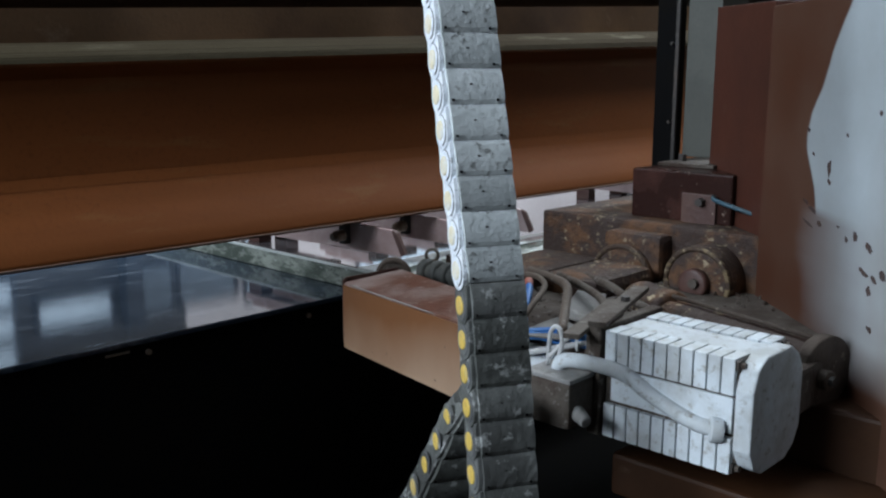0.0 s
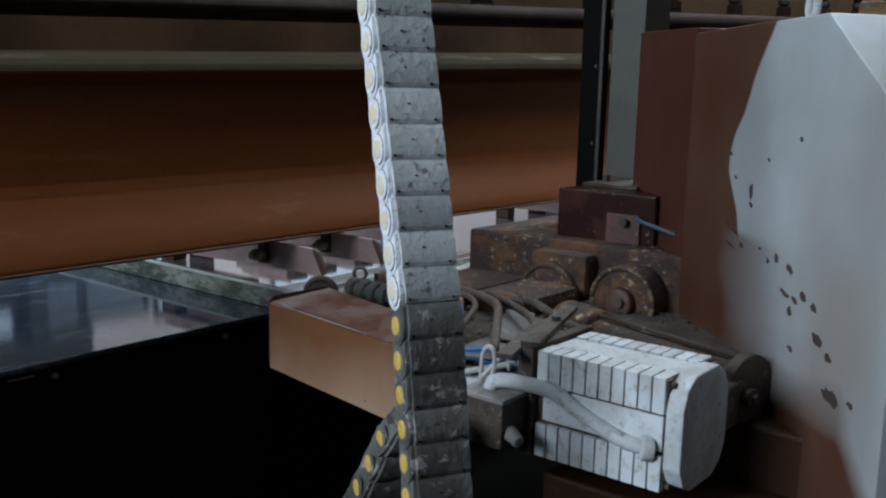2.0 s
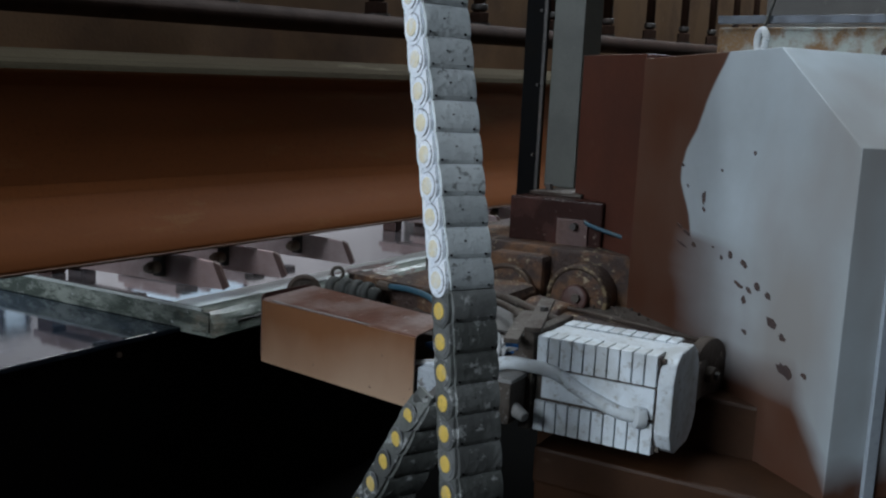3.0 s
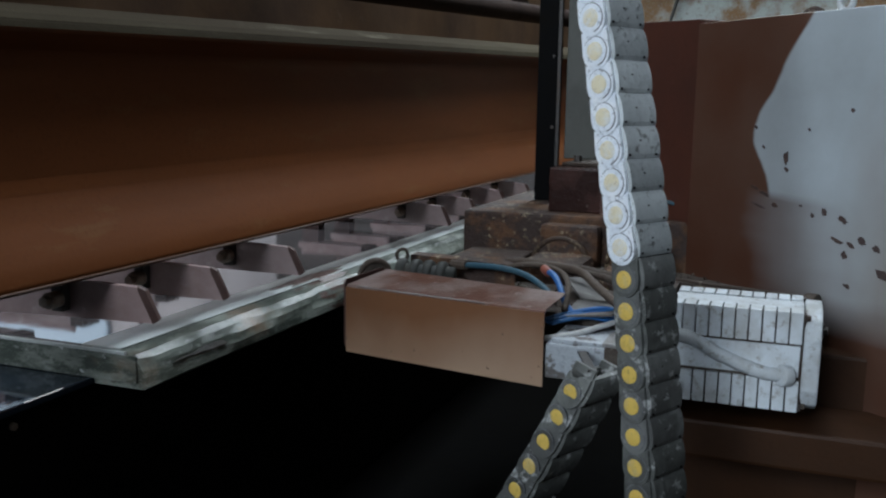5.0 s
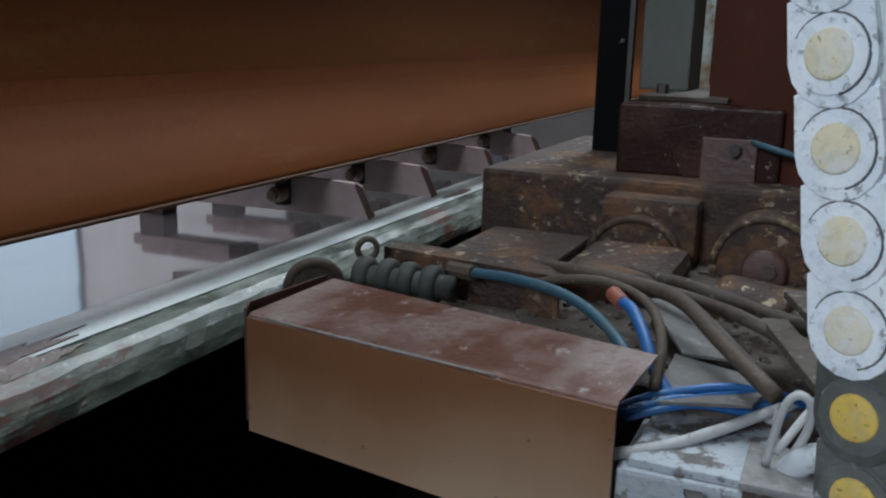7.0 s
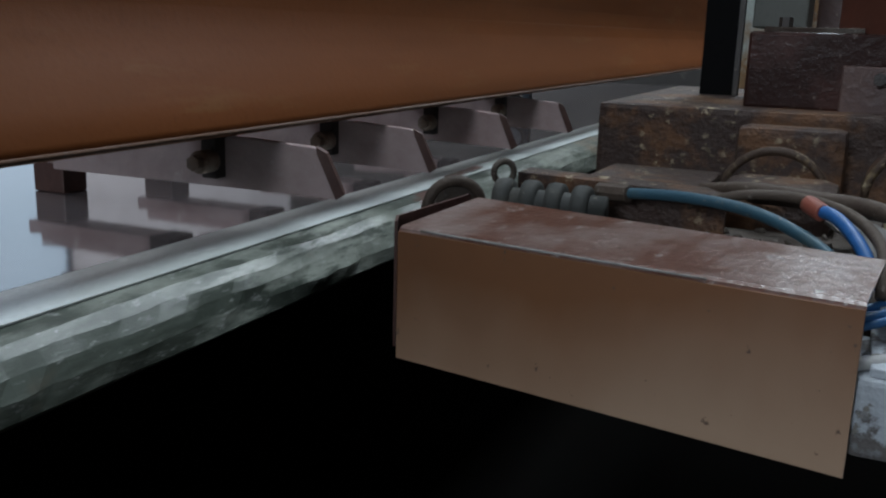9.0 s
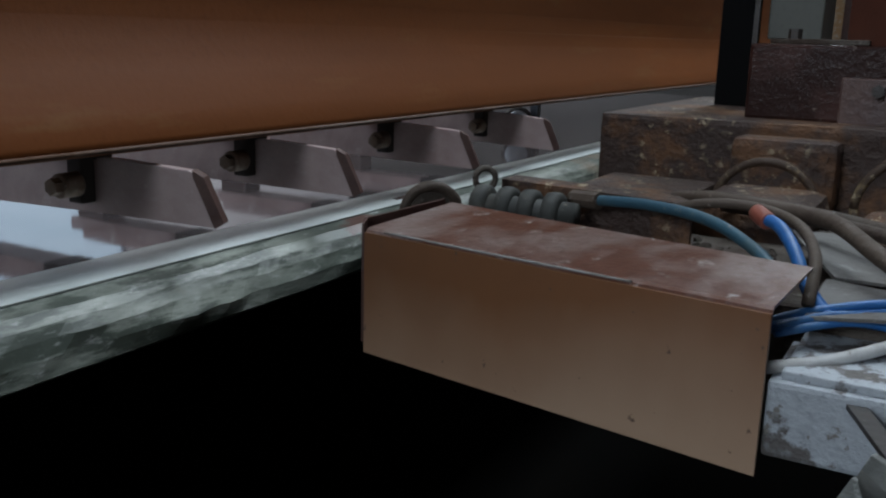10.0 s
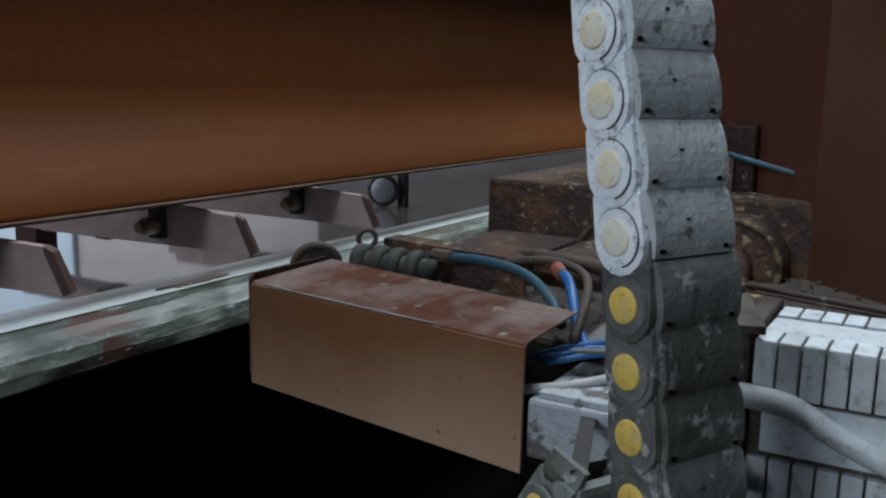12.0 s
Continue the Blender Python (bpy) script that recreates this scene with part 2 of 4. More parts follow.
def graded_cover():
    """Brown paint that turns paler towards the bottom and towards low y, varied by noise."""
    m, tree, bsdf = nodes_of("graded_brown_cover")
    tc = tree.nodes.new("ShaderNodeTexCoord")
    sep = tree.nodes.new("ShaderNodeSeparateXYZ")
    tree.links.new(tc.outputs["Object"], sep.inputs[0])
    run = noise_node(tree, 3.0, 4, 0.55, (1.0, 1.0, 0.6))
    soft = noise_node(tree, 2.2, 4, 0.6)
    # pale tint by height, then by y, each added to the noise
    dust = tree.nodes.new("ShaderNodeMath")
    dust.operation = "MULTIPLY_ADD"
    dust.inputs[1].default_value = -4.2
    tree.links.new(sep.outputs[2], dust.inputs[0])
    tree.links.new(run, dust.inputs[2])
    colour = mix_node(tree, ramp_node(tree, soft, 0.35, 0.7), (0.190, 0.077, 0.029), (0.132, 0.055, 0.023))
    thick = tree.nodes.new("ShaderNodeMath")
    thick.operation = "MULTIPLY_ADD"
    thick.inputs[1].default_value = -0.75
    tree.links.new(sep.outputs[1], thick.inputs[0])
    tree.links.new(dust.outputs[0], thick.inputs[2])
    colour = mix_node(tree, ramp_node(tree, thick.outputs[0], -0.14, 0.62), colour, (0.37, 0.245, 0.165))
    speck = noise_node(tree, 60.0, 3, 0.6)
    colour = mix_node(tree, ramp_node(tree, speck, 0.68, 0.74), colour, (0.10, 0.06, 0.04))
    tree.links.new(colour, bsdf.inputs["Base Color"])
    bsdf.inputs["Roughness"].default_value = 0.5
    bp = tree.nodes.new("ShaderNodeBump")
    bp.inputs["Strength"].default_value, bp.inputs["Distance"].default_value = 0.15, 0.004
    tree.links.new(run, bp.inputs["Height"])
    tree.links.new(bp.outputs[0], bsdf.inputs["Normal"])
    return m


M["cover_front"] = graded_cover()


def stone_material():
    m, tree, bsdf = nodes_of("veined_stone")
    warp = noise_node(tree, 3.4, 7, 0.68, (0.7, 1.5, 4.0))
    vein = noise_node(tree, 7.0, 8, 0.72, (0.6, 1.5, 4.2))
    fine = noise_node(tree, 42.0, 5, 0.7, (0.6, 1, 2.2))
    colour = mix_node(tree, ramp_node(tree, warp, 0.40, 0.60), (0.085, 0.10, 0.085), (0.27, 0.29, 0.255))
    colour = mix_node(tree, ramp_node(tree, vein, 0.475, 0.55), colour, (0.06, 0.072, 0.06))
    colour = mix_node(tree, ramp_node(tree, fine, 0.58, 0.74), colour, (0.40, 0.415, 0.40))
    stain = noise_node(tree, 1.9, 5, 0.7, (1.0, 1, 1.6))
    colour = mix_node(tree, ramp_node(tree, stain, 0.58, 0.70), colour, (0.21, 0.155, 0.11))
    tc = tree.nodes.new("ShaderNodeTexCoord")
    sep = tree.nodes.new("ShaderNodeSeparateXYZ")
    tree.links.new(tc.outputs["Object"], sep.inputs[0])
    blotch = noise_node(tree, 8.0, 5, 0.65, (0.8, 2.0, 3.0))
    for centre, reach in ((-2.0, 1.15), (-0.55, 2.2)):
        far = tree.nodes.new("ShaderNodeMath")
        far.operation = "ADD"
        far.inputs[1].default_value = -centre
        tree.links.new(sep.outputs[0], far.inputs[0])
        size = tree.nodes.new("ShaderNodeMath")
        size.operation = "ABSOLUTE"
        tree.links.new(far.outputs[0], size.inputs[0])
        spill = tree.nodes.new("ShaderNodeMath")
        spill.operation = "MULTIPLY_ADD"
        spill.inputs[1].default_value = -reach
        tree.links.new(size.outputs[0], spill.inputs[0])
        tree.links.new(blotch, spill.inputs[2])
        colour = mix_node(tree, ramp_node(tree, spill.outputs[0], 0.38, 0.42), colour, (0.085, 0.045, 0.036))
    colour = mix_node(tree, ramp_node(tree, noise_node(tree, 30.0, 3, 0.6, (0.5, 1, 1.5)), 0.70, 0.74), colour, (0.52, 0.53, 0.54))
    tree.links.new(colour, bsdf.inputs["Base Color"])
    bsdf.inputs["Roughness"].default_value = 0.32
    bp = tree.nodes.new("ShaderNodeBump")
    bp.inputs["Strength"].default_value, bp.inputs["Distance"].default_value = 0.35, 0.006
    tree.links.new(vein, bp.inputs["Height"])
    tree.links.new(bp.outputs[0], bsdf.inputs["Normal"])
    return m


def polished_material():
    m, tree, bsdf = nodes_of("wet_polished_stone")
    warp = noise_node(tree, 2.0, 6, 0.65, (0.6, 1.5, 1))
    fine = noise_node(tree, 9.0, 6, 0.7, (0.6, 1.5, 1))
    colour = mix_node(tree, ramp_node(tree, warp, 0.4, 0.65), (0.125, 0.115, 0.125), (0.185, 0.165, 0.17))
    colour = mix_node(tree, ramp_node(tree, fine, 0.58, 0.72), colour, (0.08, 0.085, 0.09))
    tree.links.new(colour, bsdf.inputs["Base Color"])
    bsdf.inputs["Roughness"].default_value = 0.07
    bsdf.inputs["IOR"].default_value = 2.2
    bsdf.inputs["Coat Weight"].default_value = 0.5
    bsdf.inputs["Coat Roughness"].default_value = 0.07
    wave = noise_node(tree, 7.0, 2, 0.5)
    bp = tree.nodes.new("ShaderNodeBump")
    bp.inputs["Strength"].default_value, bp.inputs["Distance"].default_value = 0.06, 0.01
    tree.links.new(wave, bp.inputs["Height"])
    tree.links.new(bp.outputs[0], bsdf.inputs["Normal"])
    return m


def chipped_material():
    """Grey finish coat over brown oxide: the coat stops at a ragged edge and is chipped along it and lower down."""
    m, tree, bsdf = nodes_of("chipped_grey_over_oxide")
    tc = tree.nodes.new("ShaderNodeTexCoord")
    sep = tree.nodes.new("ShaderNodeSeparateXYZ")
    tree.links.new(tc.outputs["Object"], sep.inputs[0])

    def maths(op, a, b):
        n = tree.nodes.new("ShaderNodeMath")
        n.operation = op
        for i, v in enumerate((a, b)):
            if isinstance(v, (int, float)):
                n.inputs[i].default_value = v
            else:
                tree.links.new(v, n.inputs[i])
        return n.outputs[0]

    along, up = sep.outputs[0], sep.outputs[2]
    wob = noise_node(tree, 3.2, 3, 0.5, (0.2, 1, 1))
    wob2 = noise_node(tree, 14.0, 3, 0.5, (0.3, 1, 1))
    edge = maths("ADD", maths("MULTIPLY", maths("SUBTRACT", wob, 0.5), 0.42), maths("MULTIPLY", maths("SUBTRACT", wob2, 0.5), 0.05))
    curve = tree.nodes.new("ShaderNodeFloatCurve")
    pts = curve.mapping.curves[0].points
    pts[0].location, pts[1].location = (0.0, 0.80), (1.0, 0.93)
    for u, v in ((0.42, 0.80), (0.56, 0.80), (0.60, 0.79), (0.72, 0.72), (0.81, 0.78), (0.95, 0.88)):
        pts.new(u, v)
    curve.mapping.update()
    tree.links.new(maths("DIVIDE", up, 1.28), curve.inputs["Value"])
    left = maths("SUBTRACT", maths("ADD", along, maths("MULTIPLY", edge, 0.22)), curve.outputs[0])
    sharp = ramp_node(tree, left, 0.0, 0.012)
    thin = ramp_node(tree, maths("ADD", along, maths("MULTIPLY", edge, 1.1)), 0.72, 1.14)
    above = ramp_node(tree, maths("ADD", up, maths("MULTIPLY", edge, 0.25)), 0.735, 0.76)
    grey = maths("ADD", maths("MULTIPLY", sharp, above), maths("MULTIPLY", thin, maths("SUBTRACT", 1.0, above)))
    slope = maths("MULTIPLY", maths("MAXIMUM", maths("SUBTRACT", along, 1.29), 0.0), -1.25)
    low = maths("SUBTRACT", maths("ADD", up, maths("MULTIPLY", edge, 0.5)), maths("ADD", slope, 0.44))
    grey = maths("MULTIPLY", grey, ramp_node(tree, low, -0.045, 0.05))
    broad = noise_node(tree, 2.6, 5, 0.6)
    gcol = mix_node(tree, ramp_node(tree, broad, 0.4, 0.7), (0.38, 0.425, 0.455), (0.30, 0.33, 0.345))
    gcol = mix_node(tree, ramp_node(tree, noise_node(tree, 1.3, 4, 0.6, (1, 1, 0.4)), 0.52, 0.72), gcol, (0.27, 0.26, 0.25))
    ocol = mix_node(tree, ramp_node(tree, noise_node(tree, 3.0, 5, 0.6), 0.35, 0.7), (0.078, 0.030, 0.017), (0.098, 0.052, 0.036))
    tree.links.new(mix_node(tree, grey, ocol, gcol), bsdf.inputs["Base Color"])
    bsdf.inputs["Roughness"].default_value = 0.42
    bp = tree.nodes.new("ShaderNodeBump")
    bp.inputs["Strength"].default_value, bp.inputs["Distance"].default_value = 0.5, 0.002
    tree.links.new(grey, bp.inputs["Height"])
    tree.links.new(bp.outputs[0], bsdf.inputs["Normal"])
    return m


M["steel_dark"] = worn("dark_blue_steel", (0.035, 0.042, 0.055), (0.02, 0.024, 0.03), (0.09, 0.10, 0.11), 9.0, (0.45, 0.65), (0.66, 0.75), (0.25, 0.5), 0.4, 0.1)
M["steel_pale"] = worn("pale_wet_steel", (0.30, 0.33, 0.37), (0.2, 0.22, 0.25), (0.4, 0.42, 0.45), 9.0, (0.45, 0.65), (0.66, 0.75), (0.2, 0.45), 0.6, 0.1)


def daylight_material():
    m, tree, bsdf = nodes_of("daylight_backdrop")
    bsdf.inputs["Base Color"].default_value = (0.5, 0.6, 0.7, 1)
    bsdf.inputs["Emission Color"].default_value = (0.58, 0.78, 1.0, 1)
    bsdf.inputs["Emission Strength"].default_value = 0.4
    return m


M["daylight"] = daylight_material()
M["hollow"] = worn("hollow_shade", (0.02, 0.018, 0.015), (0.035, 0.028, 0.022), (0.07, 0.06, 0.05), 20.0, (0.45, 0.62), (0.6, 0.72), (0.6, 0.9), 0, 0.8)
M["stain"] = worn("red_slurry_stain", (0.13, 0.075, 0.062), (0.09, 0.05, 0.04), (0.34, 0.31, 0.29), 22.0, (0.45, 0.62), (0.58, 0.64), (0.2, 0.5), 0, 0.4)
M["streaked"] = worn("rust_streaked_casing", (0.36, 0.40, 0.38), (0.20, 0.11, 0.045), (0.14, 0.07, 0.03), 2.5, (0.43, 0.53), (0.58, 0.68), (0.5, 0.8), 0, 0.3)
M["border"] = worn("pale_wet_stone", (0.52, 0.555, 0.55), (0.36, 0.39, 0.375), (0.63, 0.66, 0.66), 4.0, (0.45, 0.66), (0.58, 0.72), (0.22, 0.5), 0, 0.15, (0.5, 1.5, 1))
M["steel_wet"].node_tree.nodes["Principled BSDF"].inputs["Specular IOR Level"].default_value = 0.45
# pit and black lose nearly all gloss so the shaded areas stay black
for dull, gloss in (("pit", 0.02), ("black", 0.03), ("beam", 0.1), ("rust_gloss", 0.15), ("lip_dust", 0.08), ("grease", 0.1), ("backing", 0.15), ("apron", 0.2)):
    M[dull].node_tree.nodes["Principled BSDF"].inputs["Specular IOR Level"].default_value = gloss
M["stone"], M["polished"], M["chipped"] = stone_material(), polished_material(), chipped_material()

# ---- building helpers ----
BASE = {}


def thing(name, base, label, category, group="", kind=""):
    ob = new(name)
    ob.empty_display_size = 0.05
    ob.location = base
    BASE[ob.name] = Vector(base)
    return tagged(ob, label, category, group, kind)


def finish(bm, material, smooth):
    bmesh.ops.recalc_face_normals(bm, faces=bm.faces)
    me = bpy.data.meshes.new("mesh")
    for f in bm.faces:
        f.smooth = smooth
    bm.to_mesh(me)
    bm.free()
    me.materials.append(M[material])
    return me


def part(name, bm, material, parent, label="", smooth=False):
    """One mesh under a thing or part; the bmesh is in the place's own metres."""
    base = BASE[parent.name]
    bmesh.ops.translate(bm, verts=bm.verts, vec=-base)
    ob = new(name, finish(bm, material, smooth))
    ob.parent = parent
    BASE[ob.name] = base
    return tagged(ob, label)


def solid(name, bm, material, base, label, category, group="", kind="", smooth=False):
    """A thing of one mesh."""
    bmesh.ops.translate(bm, verts=bm.verts, vec=-Vector(base))
    ob = new(name, finish(bm, material, smooth))
    ob.location = base
    BASE[ob.name] = Vector(base)
    return tagged(ob, label, category, group, kind)


def block(x0, x1, y0, y1, z0, z1, bevel=0.0, m=None, bm=None):
    own = bmesh.new()
    bmesh.ops.create_cube(own, size=1, matrix=Matrix.LocRotScale(((x0 + x1) / 2, (y0 + y1) / 2, (z0 + z1) / 2), None, (abs(x1 - x0), abs(y1 - y0), abs(z1 - z0))))
    if bevel:
        bmesh.ops.bevel(own, geom=own.edges[:], offset=bevel, segments=2, profile=0.6, affect="EDGES")
    if m is not None:
        bmesh.ops.transform(own, matrix=m, verts=own.verts)
    if bm is None:
        return own
    return join(bm, own)


def join(bm, other):
    me = bpy.data.meshes.new("tmp")
    other.to_mesh(me)
    other.free()
    bm.from_mesh(me)
    bpy.data.meshes.remove(me)
    return bm


def prism(points, thick, m, bevel=0.0):
    """A flat outline in its own x and y, thick along z, set by m."""
    bm = bmesh.new()
    low = [bm.verts.new((x, y, 0)) for x, y in points]
    top = [bm.verts.new((x, y, thick)) for x, y in points]
    bm.faces.new(low[::-1])
    bm.faces.new(top)
    for i in range(len(points)):
        j = (i + 1) % len(points)
        bm.faces.new((low[i], low[j], top[j], top[i]))
    if bevel:
        bmesh.ops.bevel(bm, geom=bm.edges[:], offset=bevel, segments=2, profile=0.6, affect="EDGES")
    bmesh.ops.transform(bm, matrix=m, verts=bm.verts)
    return bm


def drum(a, b, r, r2=None, seg=24, bevel=0.0, bm=None):
    a, b = Vector(a), Vector(b)
    own = bmesh.new()
    m = Matrix.Translation((a + b) / 2) @ (b - a).to_track_quat("Z", "Y").to_matrix().to_4x4()
    bmesh.ops.create_cone(own, cap_ends=True, segments=seg, radius1=r, radius2=r if r2 is None else r2, depth=(b - a).length, matrix=m)
    if bevel:
        rims = [e for e in own.edges if len(e.link_faces) == 2 and any(len(f.verts) > 4 for f in e.link_faces)]
        bmesh.ops.bevel(own, geom=rims, offset=bevel, segments=2, profile=0.6, affect="EDGES")
    return own if bm is None else join(bm, own)


def smooth_path(points, steps=8):
    """Points on a soft curve through the given ones."""
    p = [Vector(q) for q in points]
    p = [p[0] * 2 - p[1]] + p + [p[-1] * 2 - p[-2]]
    out = []
    for i in range(1, len(p) - 2):
        for k in range(steps):
            t = k / steps
            a, b, c, d = p[i - 1:i + 3]
            out.append(0.5 * (2 * b + (c - a) * t + (2 * a - 5 * b + 4 * c - d) * t * t + (3 * b - a - 3 * c + d) * t ** 3))
    return out + [p[-2]]


def tube(points, r, seg=10, steps=8, ribs=0.0, bm=None):
    path = smooth_path(points, steps)
    own = bmesh.new()
    rings = []
    for i, p in enumerate(path):
        d = (path[min(i + 1, len(path) - 1)] - path[max(i - 1, 0)]).normalized()
        side = d.cross(Vector((0.13, 0.21, 0.97))).normalized()
        up = side.cross(d)
        rr = r * (1 + (ribs if i % 2 else 0))
        rings.append([own.verts.new(p + (side * math.cos(a) + up * math.sin(a)) * rr) for a in (2 * math.pi * k / seg for k in range(seg))])
    for a, b in zip(rings, rings[1:]):
        for k in range(seg):
            own.faces.new((a[k], a[(k + 1) % seg], b[(k + 1) % seg], b[k]))
    own.faces.new(rings[0][::-1])
    own.faces.new(rings[-1])
    return own if bm is None else join(bm, own)


def ring_tube(centre, normal, radius, r, a0=0, a1=360, seg=8, n=24):
    q = Vector(normal).to_track_quat("Z", "Y")
    return tube([Vector(centre) + q @ Vector((math.cos(radians(a)) * radius, math.sin(radians(a)) * radius, 0))
                 for a in (a0 + (a1 - a0) * k / n for k in range(n + 1))], r, seg, 1)


def sheet_strip(outline, thick):
    """A bent plate: an outline of (near, far) point pairs, given a thickness."""
    bm = bmesh.new()
    pairs = [(bm.verts.new(a), bm.verts.new(b)) for a, b in outline]
    for (a, b), (c, d) in zip(pairs, pairs[1:]):
        bm.faces.new((a, b, d, c))
    bmesh.ops.recalc_face_normals(bm, faces=bm.faces)
    bmesh.ops.solidify(bm, geom=bm.faces[:], thickness=thick)
    return bm


CARRIED = []


def carried(ob):
    CARRIED.append(ob)
    return ob


# ---- the hall ----
def hall():
    def wall(name, x0, x1, y0, y1, z0, z1, mat, label):
        solid(name, block(x0, x1, y0, y1, z0, z1), mat, ((x0 + x1) / 2, (y0 + y1) / 2, z0), label, "wall", kind="structure")

    solid("floor", block(-6.2, 14.2, -4.2, 9.2, -0.2, 0.0), "pit", (4, 2.5, -0.2), "floor of the stone hall, coloured black for deep shade", "floor", kind="structure")
    wall("wall_south", -6.2, 14.2, -4.2, -4.0, 0, 7, "dark_wall", "dark wall of the stone hall")
    wall("wall_east", 14.0, 14.2, -4.0, 9.2, 0, 7, "dark_wall", "dark end wall of the stone hall")
    wall("wall_west", -6.2, -6.0, -4.0, 9.2, 0, 7, "dark_wall", "dark wall beside the daylit gate")
    # unseen rear wall: bright and dim stretches put into two colours for reflections
    wall("wall_north", 5.2, 14.0, 9.0, 9.2, 0, 7, "plaster", "rear hall wall, pale to stand for its daylit stretch")
    wall("wall_north_dark", -6.0, 5.2, 9.0, 9.2, 0, 7, "dark_wall", "rear hall wall, darkened so the bench mirrors less light")
    solid("ceiling", block(-6.2, 14.2, -4.2, 9.2, 7.0, 7.2), "dark_wall", (4, 2.5, 7), "dark hall roof", "ceiling", kind="structure")


hall()


# ---- the bench, the slab and the guide beam ----
BEAM = [(2.300, 1.034), (2.266, 1.034), (2.250, 1.036), (2.243, 1.043), (2.245, 1.056), (2.264, 1.094), (2.298, 1.150), (2.326, 1.196), (2.340, 1.226),
        (2.345, 1.262), (2.345, 1.52), (2.336, 1.545), (2.308, 1.562), (2.294, 1.582), (2.298, 1.602), (2.325, 1.615), (2.42, 1.64),
        (2.42, 1.60), (2.40, 1.5), (2.40, 1.034)]


STUD_AT, STUD_STEP = -2.35, 0.95


def deepen(bm):
    """The beam's upper half grows taller along its length."""
    for v in bm.verts:
        v.co.z += 0.10 * (v.co.x - 2.4) * max(0.0, v.co.z - 1.2)
    return bm


def guide_beam():
    b = thing("guide_beam", (1.0, 2.45, 1.005), "long brown oxide-painted steel beam with a rounded lower lip", "beam")
    turn = Matrix(((0, 0, 1, -6), (1, 0, 0, 0), (0, 1, 0, 0), (0, 0, 0, 1)))
    bm = deepen(prism(BEAM, 18.0, turn))
    web = part("web", bm, "beam", b)
    for f in web.data.polygons:
        f.use_smooth = abs(f.normal.x) < 0.5
    for k in range(15):
        x = STUD_AT + STUD_STEP * k
        stud = part("stud", deepen(drum((x, 2.52, 1.83), (x, 2.52, 2.55), 0.034, seg=16)), "grease", b, "", True)
        part("nut", deepen(drum((x, 2.52, 1.845), (x, 2.52, 1.89), 0.055, seg=6, bevel=0.006)), "grease", stud)
        part("washer", deepen(drum((x, 2.52, 1.833), (x, 2.52, 1.845), 0.062, seg=20)), "bracket", stud)
        part("collar", deepen(drum((x, 2.52, 1.90), (x, 2.52, 1.925), 0.045, seg=16, bevel=0.004)), "bracket", stud, "", True)
    part("back_plate", deepen(block(-6, 12, 2.62, 2.66, 1.5, 2.6)), "backing", b, "dark recessed back plate")
    part("shelf", deepen(block(-6, 12, 2.42, 2.62, 1.60, 1.63)), "backing", b)
    ledge = Matrix(((0, 0, 1, -6), (1, 0, 0, 0), (0, 1, 0, 0), (0, 0, 0, 1)))
    part("lip_dust", deepen(prism([(2.300, 1.6045), (2.325, 1.6175), (2.42, 1.6425), (2.42, 1.650), (2.325, 1.623), (2.299, 1.608), (2.2915, 1.590)], 18.0, ledge)), "lip_dust", b, "thick olive-grey dust on the lip")
    part("edge_dust", tube([(-6, 2.2435, 1.0425), (3, 2.2435, 1.0425), (12, 2.2435, 1.0425)], 0.004, 6, 40), "edge_dust", b, "pale line along the lower edge", True)
    part("pipe", deepen(tube([(-6, 2.47, 1.795), (4, 2.47, 1.795), (12, 2.47, 1.795)], 0.042, 14, 2)), "grease", b, "dark greasy pipe along the beam", True)
    return b


